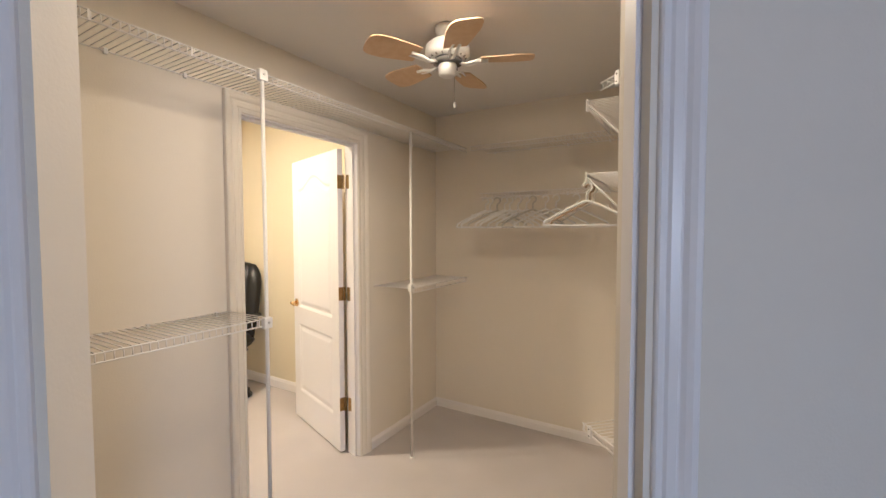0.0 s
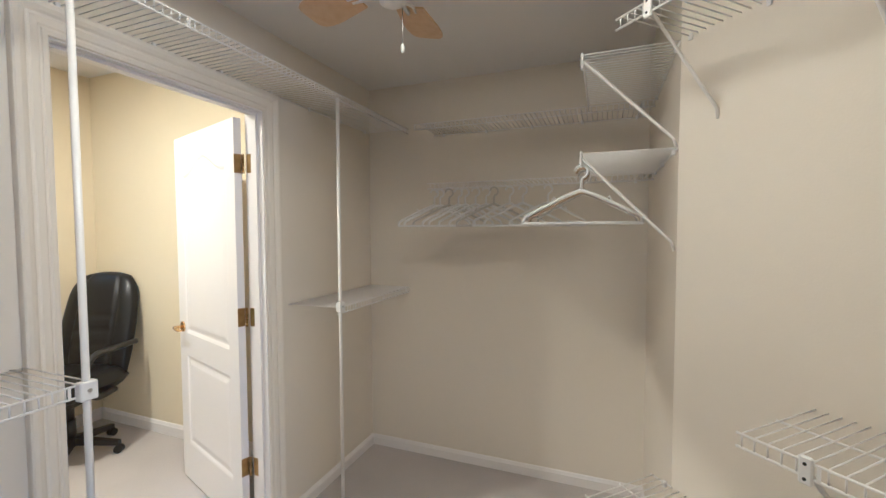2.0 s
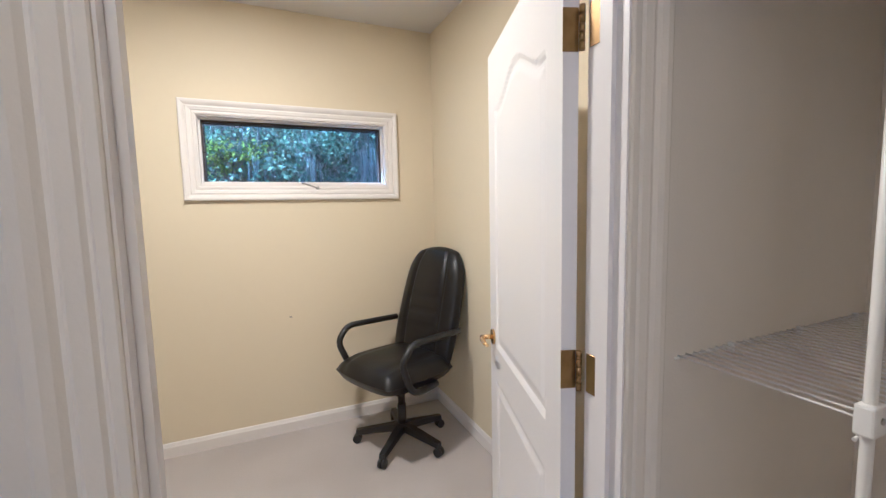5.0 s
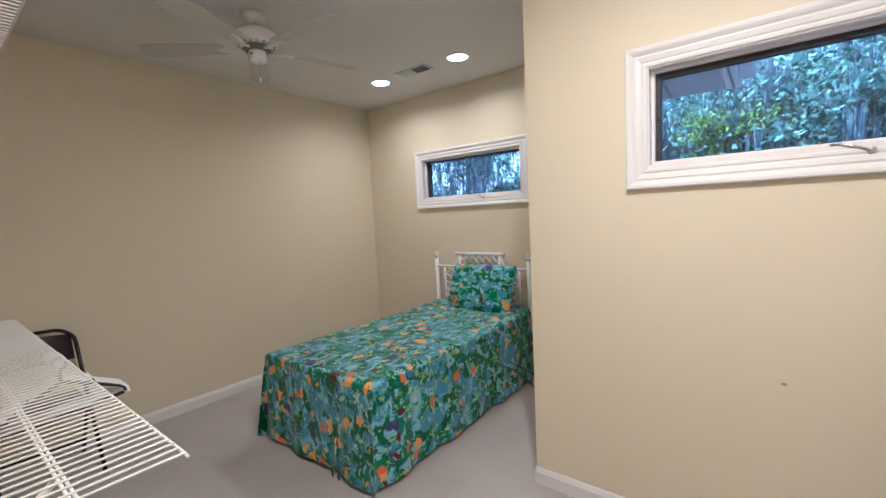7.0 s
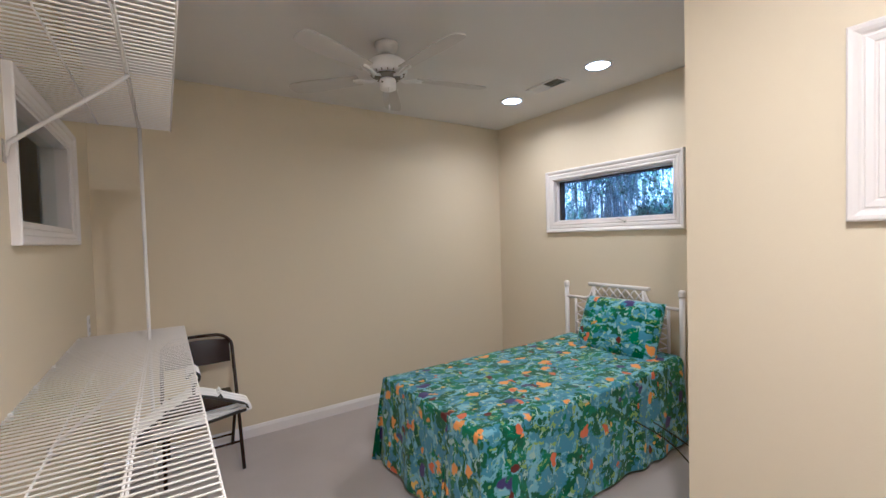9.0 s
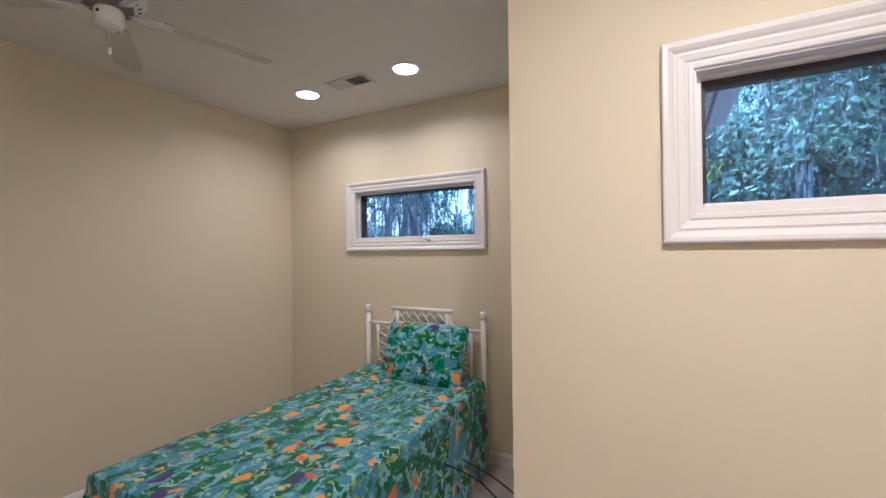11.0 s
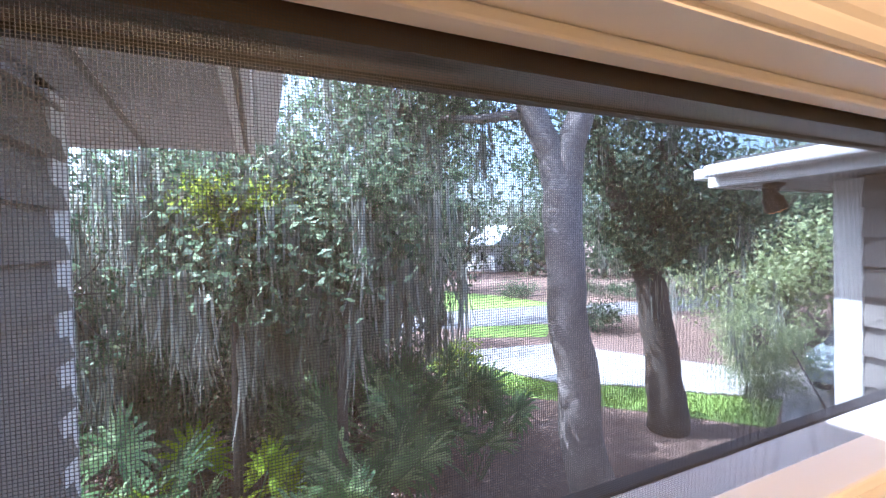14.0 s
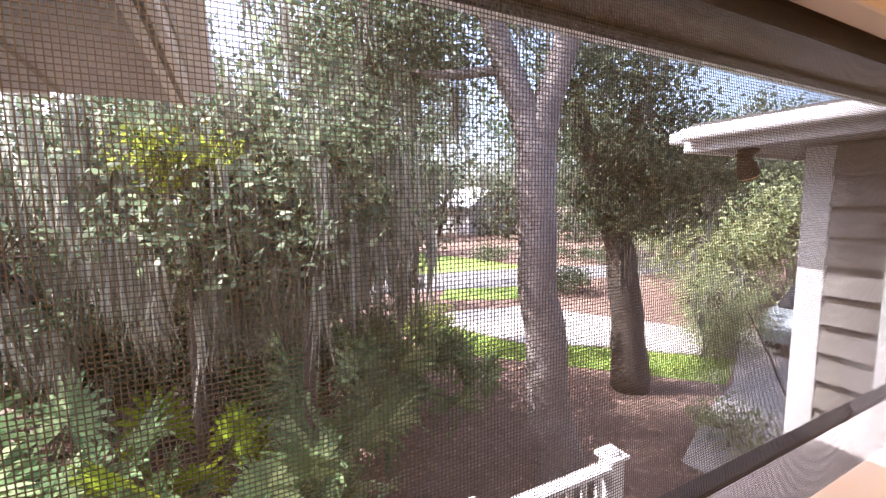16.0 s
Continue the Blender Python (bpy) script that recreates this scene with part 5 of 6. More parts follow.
strip("lawn_road_side", [(-22.6, 9.0), (-21.6, 13.2), (-21.0, 15.5), (-25.7, 14.7), (-30.6, 12.7)], 0.012, LAWN, "lawn on the far side of the road", "lawn")


# ---- outside: plants ----
def mesh_np(name, verts, quads, mat, parent=None, label=""):
    me = bpy.data.meshes.new(name)
    verts, quads = np.asarray(verts, np.float32), np.asarray(quads, np.int32)
    me.vertices.add(len(verts))
    me.vertices.foreach_set("co", verts.ravel())
    me.loops.add(quads.size)
    me.loops.foreach_set("vertex_index", quads.ravel())
    me.polygons.add(len(quads))
    me.polygons.foreach_set("loop_start", np.arange(len(quads), dtype=np.int32) * quads.shape[1])
    me.update(calc_edges=True)
    me.validate()
    me.materials.append(mat)
    ob = new(name, me)
    if parent is not None:
        ob.parent = parent
    if label:
        ob["label"] = label
    return ob


RNG = np.random.default_rng(7)


def unit(n):
    v = RNG.normal(size=(n, 3))
    return v / np.linalg.norm(v, axis=1, keepdims=True)


def leaf_quads(centres, size, slim=0.5, droop=0.0):
    """A pointed leaf at every centre, turned at random."""
    n = len(centres)
    along = unit(n)
    along[:, 2] -= droop
    along /= np.linalg.norm(along, axis=1, keepdims=True)
    side = np.cross(along, unit(n))
    side /= np.linalg.norm(side, axis=1, keepdims=True) + 1e-9
    ln = size * RNG.uniform(0.6, 1.3, (n, 1))
    lift = np.cross(along, side) * ln * 0.12
    v = np.stack([centres - along * ln * 0.5, centres + side * ln * slim * 0.5 + lift, centres + along * ln * 0.5, centres - side * ln * slim * 0.5 + lift], 1).reshape(-1, 3)
    return v, np.arange(4 * n).reshape(-1, 4)


def crown_points(centre, radii, clumps, per, spread):
    """Leaf places in uneven clumps within an egg-shaped crown; also gives the clump centres."""
    c = unit(clumps) * RNG.uniform(0.35, 1.0, (clumps, 1)) ** 0.6 * np.array(radii) + np.array(centre)
    c += RNG.normal(scale=0.12, size=c.shape) * np.array(radii)
    sp = spread * RNG.uniform(0.55, 1.35, (clumps, 1, 1))
    pts = c[:, None, :] + RNG.normal(size=(clumps, per, 3)) * sp * np.array([1.1, 1.1, 0.6])
    keep = RNG.random(clumps * per) < 0.95
    return pts.reshape(-1, 3)[keep], c


def ribbons(tops, length, width):
    """Hanging strands of moss: narrow bent ribbons below each top."""
    n = len(tops)
    ln = length * RNG.uniform(0.35, 1.3, (n, 1))
    a = RNG.uniform(0, 2 * np.pi, n)
    side = np.stack([np.cos(a), np.sin(a), np.zeros(n)], 1) * width * RNG.uniform(0.5, 1.4, (n, 1))
    sway = RNG.normal(scale=0.10, size=(n, 3)) * ln
    sway[:, 2] = 0
    rows = []
    for t, w in ((0, 0.5), (0.3, 1.0), (0.65, 0.8), (1.0, 0.15)):
        p = tops + sway * t * t + np.array([0, 0, -1.0]) * ln * t
        rows += [p - side * w, p + side * w]
    v = np.stack(rows, 1).reshape(-1, 3)
    b = np.arange(n)[:, None] * 8
    q = np.concatenate([b + np.array([[2 * k, 2 * k + 1, 2 * k + 3, 2 * k + 2]]) for k in range(3)], 0)
    return v, q


def trunk_bm(paths):
    """Tapered, slightly crooked stems: each path is points and radii."""
    bm = bmesh.new()
    for pts, radii in paths:
        fine, rr = [], []
        for (a, b), (r0, r1) in zip(zip(pts, pts[1:]), zip(radii, radii[1:])):
            a, b = Vector(a), Vector(b)
            for k in range(5):
                t = k / 5
                p = a.lerp(b, t)
                w = (r0 + (r1 - r0) * t) * 0.22
                fine.append(p + Vector((noise.noise(p * 1.3), noise.noise(p * 1.3 + Vector((9, 0, 0))), 0)) * w)
                rr.append(r0 + (r1 - r0) * t)
        fine.append(Vector(pts[-1]))
        rr.append(radii[-1])
        tube(bm, fine, 0.1, 12, radii=rr)
        bm.verts.ensure_lookup_table()
    for v in bm.verts:
        v.co += Vector((noise.noise(v.co * 5), noise.noise(v.co * 5 + Vector((3, 7, 1))), 0)) * 0.018
    return bm


def tree(label, paths, crowns, clumps, per, leaf, spread, mat, bark, moss=0, moss_len=0.8, name="tree", category="tree", slim=0.5, droop=0.0):
    """A tree: crooked trunk with limbs out to its leaf clumps, a crown of single leaves, and hanging moss."""
    t = thing(name, label, category)
    pts, cs = [], []
    for centre, radii in crowns:
        p, c = crown_points(centre, radii, clumps, per, spread)
        pts.append(p)
        cs.append(c)
    pts, cs = np.concatenate(pts), np.concatenate(cs)
    pts, cs = pts[pts[:, 2] > GZ + 0.05], cs[cs[:, 2] > GZ + 0.1]
    limbs = list(paths)
    tips = [Vector(p[0][-1]) for p in paths]
    for c in cs[:: max(1, len(cs) // 16)]:
        tip = min(tips, key=lambda v: (v - Vector(c)).length)
        mid = tip.lerp(Vector(c), 0.5) + Vector((0, 0, -0.12))
        r = 0.03 if paths[0][1][0] > 0.1 else 0.014
        limbs.append(([tip, mid, Vector(c)], [r, r * 0.7, r * 0.25]))
    part("trunk", trunk_bm(limbs), bark, t)
    v, q = leaf_quads(pts, leaf, slim, droop)
    mesh_np("crown", v, q, mat, t)
    if moss:
        k = RNG.integers(0, len(cs), moss)
        tops = cs[k] + RNG.normal(size=(moss, 3)) * spread * np.array([1.1, 1.1, 0.5])
        v, q = ribbons(np.repeat(tops[::6], 15, 0) + RNG.normal(scale=0.045, size=(len(tops[::6]) * 15, 3)), moss_len, 0.013)
        mesh_np("hanging_moss", v, q, MOSS, t, "grey hanging moss")
    return t


T1 = [(-7.65, 4.95, -1.5), (-7.68, 4.92, -1.19), (-7.75, 4.85, -0.65), (-7.80, 4.79, 0.0), (-7.84, 4.73, 0.68), (-7.87, 4.71, 1.34), (-7.88, 4.69, 2.0), (-7.90, 4.67, 2.45), (-7.90, 4.67, 2.85)]
tree("tall grey oak that forks high up beside the porch", [(T1, [0.35, 0.29, 0.258, 0.245, 0.235, 0.228, 0.226, 0.222, 0.10]), ([T1[-3], (-7.91, 4.65, 2.4), (-7.96, 4.60, 2.9), (-8.10, 4.42, 3.5), (-8.38, 4.05, 4.6)], [0.19, 0.19, 0.17, 0.15, 0.11]), ([T1[-3], (-7.88, 4.70, 2.4), (-7.85, 4.74, 2.9), (-7.73, 4.88, 3.4), (-7.55, 5.15, 4.6)], [0.19, 0.19, 0.175, 0.155, 0.11]),
     ([(-8.08, 4.43, 3.4), (-8.7, 3.95, 3.45), (-9.7, 3.4, 3.7)], [0.07, 0.055, 0.03])],
     [((-8.75, 4.75, 6.4), (2.6, 2.6, 1.6)), ((-9.4, 3.5, 4.1), (1.1, 1.1, 0.6))], 60, 130, 0.10, 0.42, OAKLEAF, BARK, moss=300, moss_len=0.8)
T2 = [(-9.06, 7.87, -1.5), (-9.10, 7.84, -0.49), (-9.14, 7.81, 0.21), (-9.24, 7.72, 1.01), (-9.37, 7.61, 1.62), (-9.55, 7.45, 2.23), (-9.73, 7.28, 3.17), (-9.82, 7.19, 4.0)]
tree("dark leaning oak on the mulch", [(T2, [0.35, 0.29, 0.27, 0.25, 0.20, 0.18, 0.15, 0.11]), ([T2[3], (-9.26, 7.80, 1.6), (-9.2, 7.9, 2.5), (-9.15, 8.0, 3.6)], [0.15, 0.13, 0.10, 0.06])],
     [((-9.9, 7.2, 4.4), (1.7, 1.7, 1.3)), ((-9.5, 7.8, 3.5), (1.3, 1.3, 1.1)), ((-9.0, 8.7, 2.4), (1.1, 1.1, 0.9)), ((-9.3, 8.0, 1.9), (0.9, 0.9, 0.6))], 34, 150, 0.11, 0.30, OAKLEAF, DARKBARK, moss=300, moss_len=0.8)
# broad-leaved trees and tall shrubs close to the house, hung with moss
for k, (x, y, cz, rx, rz, cl, ms) in enumerate(((-9.4, 1.2, 2.1, 1.2, 1.4, 34, 900), (-10.6, 2.7, 1.6, 1.3, 2.0, 40, 1000), (-9.8, -0.7, 1.4, 1.2, 1.7, 16, 420), (-12.6, 4.3, 3.4, 1.8, 1.9, 46, 600),
                                               (-12.8, 1.2, 2.7, 2.2, 3.0, 46, 900), (-12.0, -2.2, 2.2, 1.9, 2.7, 32, 900), (-8.5, 2.2, 2.0, 0.9, 1.1, 26, 350), (-10.8, -4.4, 2.6, 1.6, 2.0, 20, 900), (-11.0, 0.6, 0.0, 1.2, 1.0, 34, 200))):
    tree("dark-leaved tree hung with grey moss", [([(x, y, GZ), (x + 0.1, y - 0.05, GZ + (cz - GZ) * 0.5), (x - 0.05, y + 0.1, cz)], [0.075, 0.055, 0.03])],
         [((x, y, cz), (rx, rx, rz))], cl, 190, 0.105, 0.25, OAKLEAF, DARKBARK, moss=ms, moss_len=0.85)
tree("slim tree with bright yellow-green leaves", [([(-8.6, 1.12, GZ), (-8.62, 1.15, 1.0), (-8.65, 1.18, 2.5)], [0.05, 0.035, 0.02])], [((-8.67, 1.2, 2.42), (0.35, 0.35, 0.4))], 12, 110, 0.075, 0.13, LIMELEAF, DARKBARK)
tree("weeping shrub with pale green foliage", [([(-9.2, 10.9, GZ), (-9.3, 11.0, -0.7), (-9.5, 11.3, -0.1)], [0.06, 0.05, 0.03])], [((-9.5, 11.4, -0.35), (0.95, 0.95, 0.75)), ((-9.1, 10.9, -0.8), (0.75, 0.75, 0.55))], 30, 170, 0.075, 0.20, PALELEAF, DARKBARK, moss=160, moss_len=0.5, name="shrub", category="shrub", slim=0.3, droop=0.7)
tree("small light green shrub by the drive", [([(-12.8, 5.5, GZ), (-12.8, 5.55, -1.0), (-12.8, 5.6, -0.8)], [0.03, 0.02, 0.015])], [((-12.7, 5.6, -0.95), (0.9, 0.7, 0.35))], 18, 120, 0.08, 0.17, LIMELEAF, DARKBARK, name="shrub", category="shrub")
tree("low yellow-green shrub on the mulch", [([(-7.1, 7.45, GZ), (-7.1, 7.47, -1.3), (-7.1, 7.5, -1.15)], [0.02, 0.015, 0.01])], [((-7.1, 7.5, -1.12), (0.4, 0.4, 0.28))], 12, 90, 0.07, 0.12, PALELEAF, DARKBARK, name="shrub", category="shrub")
sap = thing("sapling", "thin leaning bare sapling beside the drive", "sapling")
part("stem", trunk_bm([([(-7.5, 9.9, GZ), (-7.75, 9.95, -1.0), (-8.15, 10.2, -0.55), (-8.5, 10.5, -0.25)], [0.022, 0.019, 0.014, 0.008])]), DARKBARK, sap)


def palmetto(at, label, mat, fans=9, size=0.6, seed=0):
    """A clump of fan palm: stalks with pleated, split fans."""
    rnd = random.Random(seed)
    p = thing("palmetto", label, "palmetto", "palmettos")
    for f in range(fans):
        a = rnd.uniform(0, 2 * math.pi)
        lean = rnd.uniform(0.25, 0.95)
        ln = rnd.uniform(0.55, 1.0) * size * 1.5
        root = Vector(at) + Vector((rnd.uniform(-0.12, 0.12), rnd.uniform(-0.12, 0.12), 0))
        tip = root + Vector((math.cos(a) * ln * lean, math.sin(a) * ln * lean, ln * (1.25 - lean * 0.5)))
        out = (tip - root).normalized()
        bm = bmesh.new()
        tube(bm, [root, root.lerp(tip, 0.5) + Vector((0, 0, 0.05)), tip], 0.007, 5)
        frond = part("stalk", bm, PALMLEAF, p)
        side = out.cross(Vector((0, 0, 1))).normalized()
        up = side.cross(out).normalized()
        verts, quads = [], []
        n = 17
        for k in range(n):
            t = radians(-128 + 256 * k / (n - 1))
            way = (out * math.cos(t) + side * math.sin(t) + up * 0.12 - Vector((0, 0, 0.25 * abs(math.sin(t))))).normalized()
            wid = way.cross(up).normalized()
            r = size * rnd.uniform(0.42, 0.62)
            i = len(verts)
            for d, w, dip in ((0.04, 0.008, 0), (0.45, 0.040, 0), (0.8, 0.026, 0.02), (1.0, 0.001, 0.07)):
                c = tip + way * r * d - Vector((0, 0, dip * r * 2))
                verts += [c - wid * w + up * 0.006, c + wid * w + up * 0.006]
            quads += [(i + 2 * j, i + 2 * j + 1, i + 2 * j + 3, i + 2 * j + 2) for j in range(3)]
        mesh_np("fan", [tuple(v) for v in verts], quads, mat, frond)
    return p


# the first clump takes the fronds with sunlight in their colour
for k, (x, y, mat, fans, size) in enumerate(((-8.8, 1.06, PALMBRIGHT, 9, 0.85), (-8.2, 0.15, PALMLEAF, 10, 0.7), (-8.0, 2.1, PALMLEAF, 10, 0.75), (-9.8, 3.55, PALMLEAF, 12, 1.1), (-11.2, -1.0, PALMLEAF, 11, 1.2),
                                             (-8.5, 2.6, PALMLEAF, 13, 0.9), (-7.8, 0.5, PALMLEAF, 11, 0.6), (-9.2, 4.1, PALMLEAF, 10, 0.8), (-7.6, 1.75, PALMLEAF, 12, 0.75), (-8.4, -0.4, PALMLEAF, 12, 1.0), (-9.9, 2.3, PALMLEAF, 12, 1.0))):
    palmetto((x, y, GZ), "palmetto clump, sunlight painted into its yellow-green fronds" if mat is PALMBRIGHT else "green palmetto clump with split fans", mat, fans, size, k)

# undergrowth that fills the space below the trees
for x, y, z, w, h in ((-11.2, 1.9, -0.5, 0.9, 0.9), (-11.8, -0.4, -0.4, 1.1, 1.0), (-10.4, -1.9, -0.3, 1.1, 1.1), (-12.9, 3.0, -0.5, 1.1, 1.0), (-9.0, -1.8, -0.4, 0.9, 1.0), (-13.6, -1.6, -0.2, 1.5, 1.3), (-14.4, 1.2, -0.2, 1.6, 1.4), (-11.4, 3.9, -0.8, 0.7, 0.6)):
    tree("dense dark green undergrowth shrub", [([(x, y, GZ), (x + 0.05, y, GZ + 0.4), (x, y + 0.05, z)], [0.04, 0.03, 0.02])], [((x, y, z), (w, w, h))], 30, 170, 0.10, 0.26, OAKLEAF, DARKBARK, moss=60, moss_len=0.6, name="shrub", category="shrub")

# far woods: trunks and leaf masses round the place
pts, stems = [], []
for k in range(120):
    bearing = RNG.uniform(radians(92), radians(196))
    dist = RNG.uniform(24, 60)
    x, y = -4 + dist * math.cos(bearing), 2 + dist * math.sin(bearing)
    if -29 < x < -15 and 3 < y < 31:
        continue
    if abs(math.atan2(y - 1.4, -(x + 4)) - 0.533) < 0.06:
        continue
    h = RNG.uniform(6.5, 13)
    c, cc = crown_points((x, y, GZ + h * 0.58), (3.2, 3.2, h * 0.42), 22, 34, 0.8)
    low, _ = crown_points((x, y, GZ + 1.2), (2.6, 2.6, 1.2), 6, 30, 0.7)
    pts += [c, low]
    stems.append(([(x, y, GZ), (x + RNG.normal() * 0.4, y + RNG.normal() * 0.4, GZ + h * 0.5), (x + RNG.normal() * 0.6, y + RNG.normal() * 0.6, GZ + h * 0.9)], [0.22, 0.16, 0.06]))
pts = np.concatenate(pts)
pts = pts[pts[:, 2] > GZ]
v, q = leaf_quads(pts, 0.42, 0.6)
woods = tagged(mesh_np("far_woods", v, q, FARLEAF), "far woods of leafy trees", "woods", kind="stuff")
tagged(part("far_trunks", trunk_bm(stems), DARKBARK), "trunks of the far woods", "tree trunks", kind="stuff")
# middle distance trees behind the drive
for k, (x, y, cz, r) in enumerate(((-17.0, 17.5, 3.0, 2.6), (-14.0, 18.5, 2.6, 2.6), (-12.0, 17.0, 2.5, 2.2), (-20.0, 21.0, 4.0, 3.0), (-18.5, 4.5, 4.0, 2.8), (-19.5, 8.0, 5.2, 2.2), (-10.5, 19.0, 3.0, 3.0), (-9.6, 15.6, 0.9, 1.7), (-7.6, 16.8, 1.3, 2.0), (-12.4, 15.2, 0.8, 1.6), (-24.0, 19.0, 5.5, 2.6))):
    # crowns up to 2.0 take the paler leaves, sunlight put into their colour
    tree("leafy tree across the drive", [([(x, y, GZ), (x + 0.2, y, 0.5), (x, y + 0.2, cz)], [0.2, 0.15, 0.08])], [((x, y, cz), (r, r, r * 0.95))], 34, 130, 0.17, 0.5, PALELEAF if r <= 2.0 else OAKLEAF, DARKBARK, moss=200, moss_len=1.3)
for k, (x, y, w) in enumerate(((-22.3, 19.6, 1.6), (-19.6, 19.8, 1.4), (-24.6, 15.0, 1.2), (-15.8, 12.6, 0.8))):
    tree("clipped green hedge shrub by the road", [([(x, y, GZ), (x, y, -1.2), (x, y, -0.9)], [0.04, 0.03, 0.02])], [((x, y, -0.95), (w, w, 0.5))], 22, 110, 0.10, 0.25, OAKLEAF, DARKBARK, name="shrub", category="shrub")

def inside(points, outline):
    """Which points lie within a plan outline."""
    hit = np.zeros(len(points), bool)
    for (xa, ya), (xb, yb) in zip(outline, outline[1:] + outline[:1]):
        cross = (ya > points[:, 1]) != (yb > points[:, 1])
        hit ^= cross & (points[:, 0] < (xb - xa) * (points[:, 1] - ya) / (yb - ya if yb != ya else 1e-9) + xa)
    return hit


# grass blades along the lawn
n = 18000
g = np.stack([RNG.uniform(-14.8, -8.2, n), RNG.uniform(5.2, 11.2, n), np.full(n, GZ + 0.02)], 1)
g = g[inside(g, NEAR_LAWN)]
v, q = ribbons(g + np.array([0, 0, 0.06]), 0.075, 0.007)
tagged(mesh_np("grass", v, q, GRASSBLADE), "sunlit lawn grass", "grass", kind="stuff")
# leaf litter on the mulch
n = 9000
g = np.stack([RNG.uniform(-12.5, -5.8, n), RNG.uniform(1.5, 9.3, n), np.full(n, GZ + 0.012)], 1)
g = g[~inside(g, NEAR_LAWN) & (g[:, 1] < 1.25 * (g[:, 0] + 12.4) + 5.5)]
v, q = leaf_quads(g, 0.07, 0.5)
v[:, 2] = GZ + 0.004 + np.abs(v[:, 2] - GZ) * 0.35
tagged(mesh_np("leaf_litter", v, q, leaf_material("dry_leaves", [(0.10, 0.06, 0.04), (0.22, 0.14, 0.10), (0.36, 0.26, 0.20)], 0.8, 0.1)), "dry brown fallen leaves", "leaf litter", kind="stuff")

# ---- outside: the house itself ----
def lap_siding(name, p, q, z0, z1, out_sign, openings=(), lap=0.16, label="grey lap siding on the house wall"):
    """Overlapping boards along the plan line p to q; each board is a piece."""
    p, q = Vector((*p, 0)), Vector((*q, 0))
    u = (q - p).normalized()
    n = Vector((u.y, -u.x, 0)) * out_sign
    length = (q - p).length
    host = tagged(new(name), label, "siding", kind="structure")
    z = z0
    while z < z1:
        top = min(z + lap, z1)
        runs = [(0.0, length)]
        for a, b, lo, hi in openings:
            if top > lo and z < hi:
                runs = [(s, min(e, a)) for s, e in runs if s < a] + [(max(s, b), e) for s, e in runs if e > b]
        for s, e in runs:
            bm = bmesh.new()
            sec = [(0.0, z), (0.048, z), (0.006, top + 0.012), (0.0, top + 0.012)]
            ends = [[bm.verts.new(p + u * d + n * o + Vector((0, 0, h))) for o, h in sec] for d in (s, e)]
            for k in range(4):
                bm.faces.new((ends[0][k], ends[1][k], ends[1][(k + 1) % 4], ends[0][(k + 1) % 4]))
            bm.faces.new(ends[0])
            bm.faces.new(ends[1][::-1])
            bmesh.ops.recalc_face_normals(bm, faces=bm.faces)
            part("board", bm, SIDING, host)
        z = top
    return host


tagged(wall("wall_outer_nook", "y", -4.34, -4.242, 0.72, 4.5, GZ, 2.9, SIDING, [(1.025, 2.495, 1.52, 2.09)]), "grey outer house wall", "wall")
tagged(wall("wall_outer_bay", "y", -5.73, -5.632, -2.3, 0.76, GZ, 2.9, SIDING, [(-1.43, 0.04, 1.52, 2.09)]), "grey outer bay wall", "wall")
tagged(wall("wall_outer_return", "x", 0.722, 0.80, -5.63, -4.34, GZ, 2.9, SIDING), "grey outer return wall", "wall")
lap_siding("siding_return", (-5.70, 0.80), (-4.35, 0.80), GZ, 2.385, -1)
cb = tagged(new("corner_board_1"), "white corner board of the bay", "corner board", kind="structure")
part("board", box_bm(-5.76, -5.735, 0.68, 0.83, GZ, 2.395, 0.003, 1), OUTTRIM, cb)
part("board", box_bm(-5.735, -5.64, 0.803, 0.83, GZ, 2.395, 0.003, 1), OUTTRIM, cb)
# wing to the side of the window
tagged(wall("wall_wing", "x", 4.42, 4.55, -5.14, -3.0, GZ, 2.198, SIDING), "grey outer wing wall", "wall")
tagged(wall("wall_wing_side", "y", -5.14, -5.02, 4.55, 8.5, GZ, 2.198, SIDING), "grey outer wing wall", "wall")
lap_siding("siding_wing", (-5.11, 4.42), (-4.34, 4.42), GZ, 2.18, 1)
cb = tagged(new("corner_board_2"), "white corner board of the wing", "corner board", kind="structure")
part("board", box_bm(-5.235, -5.11, 4.385, 4.415, GZ, 2.18, 0.003, 1), OUTTRIM, cb)
part("board", box_bm(-5.235, -5.145, 4.415, 4.53, GZ, 2.18, 0.003, 1), OUTTRIM, cb)


def eave(name, x0, x1, y0, y1, z, label, sides):
    """A boxed roof edge: soffit, fascia boards, gutter and roof slab."""
    e = tagged(new(name), label, "eave", kind="structure")
    part("soffit", box_bm(x0, x1, y0, y1, z, z + 0.02), SOFFIT, e)
    part("roof", box_bm(x0, x1, y0, y1, z + 0.115, z + 0.15), SHINGLE, e)
    for side in sides:
        a = {"-x": (x0 - 0.03, x0, y0 - 0.03, y1 + 0.03), "-y": (x0, x1, y0 - 0.03, y0), "+y": (x0, x1, y1, y1 + 0.03)}[side]
        part("fascia", box_bm(*a, z - 0.015, z + 0.10, 0.003, 1), OUTTRIM, e)
        g = {"-x": (x0 - 0.13, x0 - 0.032, y0 - 0.03, y1 + 0.03), "-y": (x0, x1, y0 - 0.13, y0 - 0.032), "+y": (x0, x1, y1 + 0.032, y1 + 0.13)}[side]
        part("gutter", box_bm(*g, z + 0.045, z + 0.115, 0.015, 2), OUTTRIM, e)
    return e


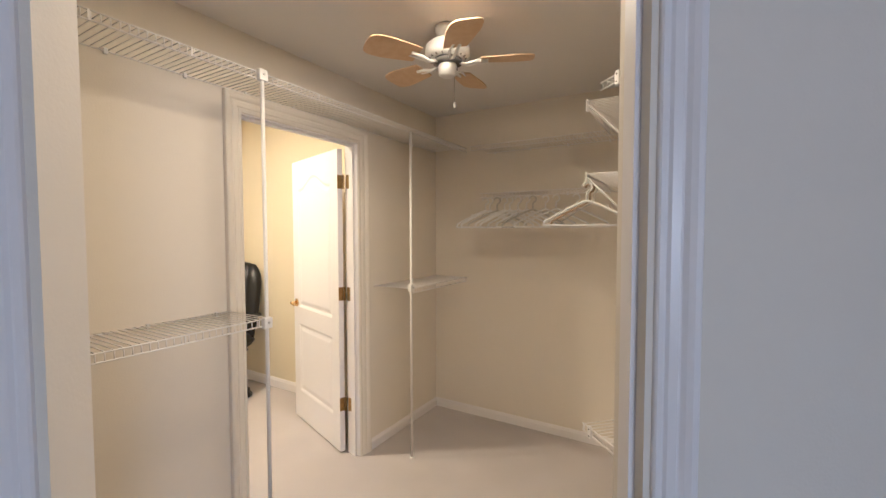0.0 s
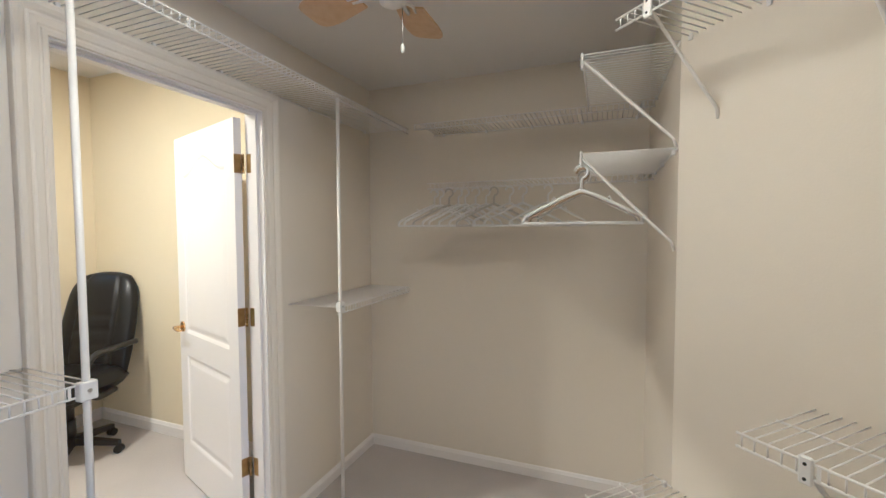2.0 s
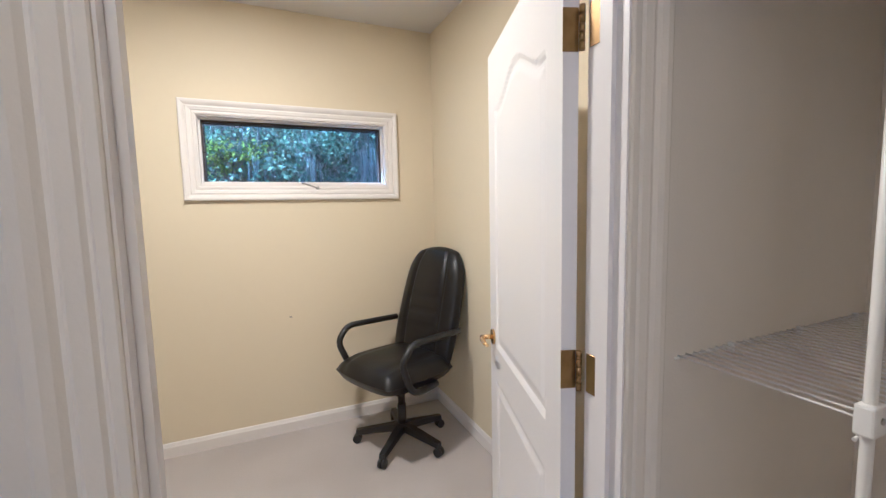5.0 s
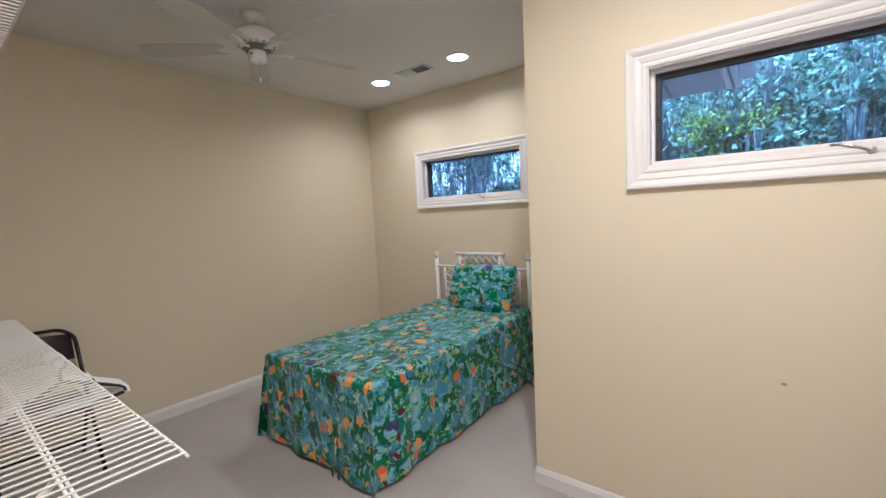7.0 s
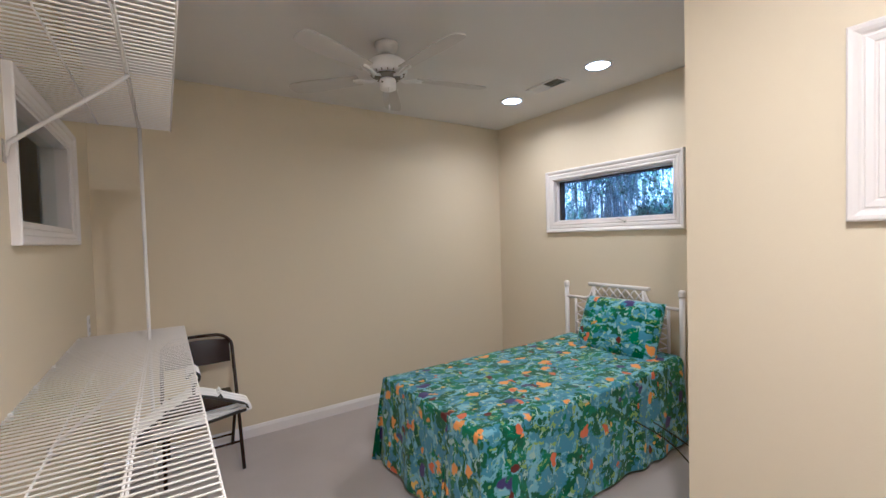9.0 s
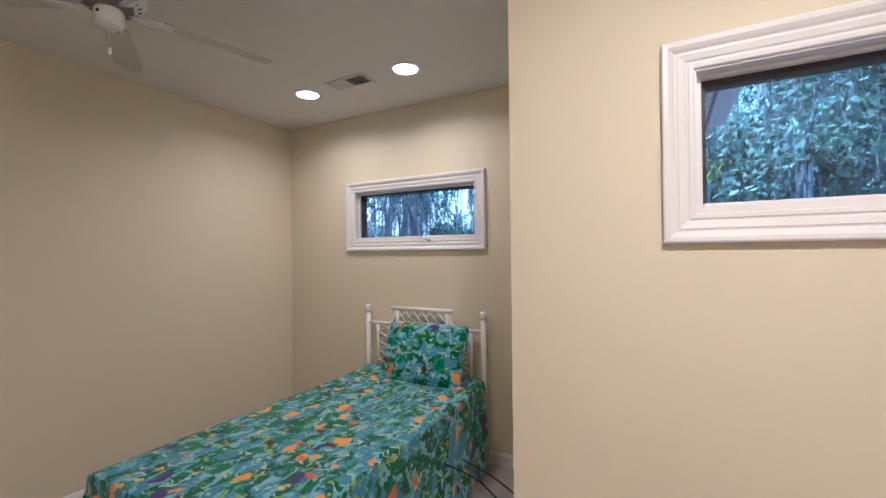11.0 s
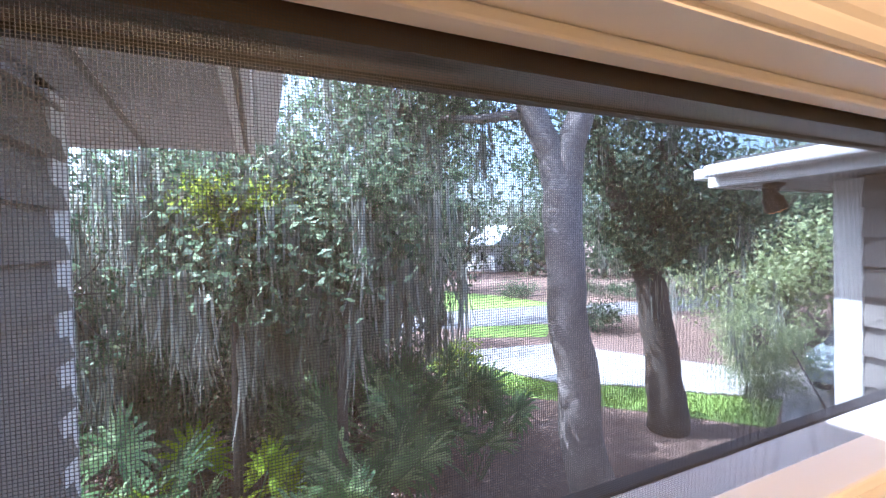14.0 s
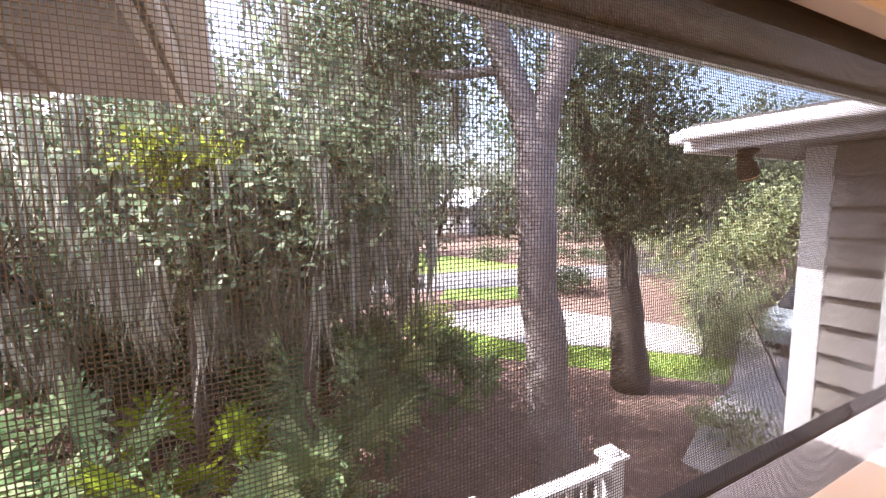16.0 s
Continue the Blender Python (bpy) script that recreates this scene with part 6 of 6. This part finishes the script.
eave("eave_bay_front", -6.48, -5.735, -2.9, 0.835, 2.40, "grey soffit and white fascia of the bay roof", ("-x",))
eave("eave_bay_side", -6.48, -4.345, 0.84, 1.375, 2.40, "grey soffit and white fascia of the bay roof", ("+y",))
eave("eave_wing", -5.66, -3.0, 4.03, 9.0, 2.20, "white eave and gutter of the wing", ("-x", "-y"))
soffit_trim = tagged(new("soffit_trim"), "white trim strips under the soffit", "trim", kind="structure")
part("strip", box_bm(-6.47, -4.4, 1.318, 1.352, 2.386, 2.3995, 0.003, 1), OUTTRIM, soffit_trim)
part("groove", box_bm(-6.47, -4.4, 1.354, 1.366, 2.394, 2.3995), SIDING, soffit_trim)
mitre = part("mitre_joint", box_bm(-0.62, 0.62, -0.012, 0.012, 2.395, 2.3995), SIDING, soffit_trim)
mitre.matrix_local = pose(-5.85, 0.95, 0, 0, 0, 4)
flood = thing("flood_light", "bronze outdoor flood light under the eave", "outdoor light")
bm = bmesh.new()
lathe(bm, [(0.055, 2.199), (0.058, 2.185), (0.03, 2.165), (0.022, 2.14)], 20, (-5.48, 4.30, 0))
part("mount", bm, BRONZE, flood)
bm = bmesh.new()
lathe(bm, [(0.028, 0.10), (0.035, 0.06), (0.055, 0.02), (0.062, -0.05), (0.056, -0.052)], 20)
head = part("lamp_head", bm, BRONZE, flood)
head.matrix_local = pose(-5.48, 4.29, 2.085, 22, -10, 0)
bm = bmesh.new()
lathe(bm, [(0.054, -0.046), (0.045, -0.062), (0.015, -0.070)], 20)
lens = part("lens", bm, BULB, flood)
lens.matrix_local = pose(-5.48, 4.29, 2.085, 22, -10, 0)

# porch deck and railing below the window
deck = tagged(plate("porch_deck", [(-5.76, 2.2), (-4.34, 2.2), (-4.34, 4.38), (-5.76, 4.38)], -0.60, -0.52, material("grey_deck_boards", (0.30, 0.28, 0.26), 0.8, grain=0.4), "grey porch deck", "deck"))
rail = thing("porch_railing", "white porch railing with square balusters", "railing")
for y in (2.45, 3.40):
    po = part("post", box_bm(-5.68, -5.58, y - 0.05, y + 0.05, -0.52, 0.44, 0.004, 1), OUTTRIM, rail)
    bm = bmesh.new()
    box(bm, -5.70, -5.56, y - 0.07, y + 0.07, 0.44, 0.465, 0.006)
    lathe(bm, [(0.05, 0.465), (0.045, 0.48), (0.02, 0.495), (0.004, 0.50)], 16, (-5.63, y, 0))
    part("post_cap", bm, OUTTRIM, po)
part("top_rail", box_bm(-5.67, -5.59, 2.50, 3.35, 0.37, 0.405, 0.008), OUTTRIM, rail)
part("bottom_rail", box_bm(-5.66, -5.60, 2.50, 3.35, -0.44, -0.40, 0.006), OUTTRIM, rail)
for k in range(8):
    y = 2.50 + 0.85 * (k + 0.5) / 8
    part("baluster", box_bm(-5.645, -5.615, y - 0.016, y + 0.016, -0.40, 0.37, 0.003, 1), OUTTRIM, rail)


def far_house(x, y, turn):
    h = thing("house", "pale house with a grey roof across the road", "house", at=pose(x, y, GZ, 0, 0, turn))
    w = part("wall", box_bm(-3.6, 3.6, -4, 4, 0, 3.0), OUTTRIM, h)
    bm = bmesh.new()
    vs = [bm.verts.new(c) for c in ((-4.1, -4.6, 2.95), (4.1, -4.6, 2.95), (4.1, 4.6, 2.95), (-4.1, 4.6, 2.95), (-4.1, 0, 5.2), (4.1, 0, 5.2))]
    for f in ((0, 1, 5, 4), (2, 3, 4, 5), (0, 4, 3), (1, 2, 5), (0, 3, 2, 1)):
        bm.faces.new([vs[i] for i in f])
    part("roof", bm, material("pale_metal_roof", (0.55, 0.57, 0.60), 0.4, stain=0.2), h)
    for k in range(3):
        win = part("window", box_bm(-2.8 + 2.2 * k, -2.2 + 2.2 * k, -4.05, -4.0, 1.2, 2.2), CARGLASS, h)
        part("frame", box_bm(-2.9 + 2.2 * k, -2.1 + 2.2 * k, -4.08, -4.052, 1.12, 1.2), OUTTRIM, win)
    return h


far_house(-47.0, 27.0, 17)


def car(x, y, turn):
    """A parked car: shaped body, glasshouse, four wheels."""
    c = thing("parked_car", "silver-blue car parked on the drive", "car", at=pose(x, y, GZ + 0.02, 0, 0, turn))
    side = [(-2.2, 0.35), (-2.25, 0.7), (-2.1, 0.92), (-1.1, 1.0), (1.3, 0.98), (2.1, 0.82), (2.2, 0.5), (2.1, 0.3)]
    top = [(-1.5, 0.97), (-0.9, 1.42), (0.4, 1.45), (1.15, 0.98)]
    for name, prof, w0, w1, mat in (("body", side, 0.88, 0.88, CARPAINT), ("glasshouse", top, 0.80, 0.66, CARGLASS)):
        bm = bmesh.new()
        rows = []
        for s in (-1, 1):
            rows.append([bm.verts.new((px, s * (w0 if pz < 1.2 else w1), pz)) for px, pz in prof])
        k = len(prof)
        for i in range(k):
            bm.faces.new((rows[0][i], rows[0][(i + 1) % k], rows[1][(i + 1) % k], rows[1][i]))
        bm.faces.new(rows[0][::-1])
        bm.faces.new(rows[1])
        bmesh.ops.recalc_face_normals(bm, faces=bm.faces)
        bmesh.ops.bevel(bm, geom=list(bm.edges), offset=0.05, segments=2, affect="EDGES")
        part(name, bm, mat, c)
    part("roof", box_bm(-0.85, 0.42, -0.64, 0.64, 1.43, 1.465, 0.015), CARPAINT, c)
    for px in (-1.35, 1.4):
        for s in (-1, 1):
            bm = bmesh.new()
            rod(bm, (px, s * 0.70, 0.32), (px, s * 0.90, 0.32), 0.32, sides=24)
            wh = part("wheel", bm, RUBBER, c)
            bm = bmesh.new()
            rod(bm, (px, s * 0.90, 0.32), (px, s * 0.91, 0.32), 0.20, sides=20)
            part("rim", bm, STEEL, wh)
    return c


car(-8.3, 13.9, 100)
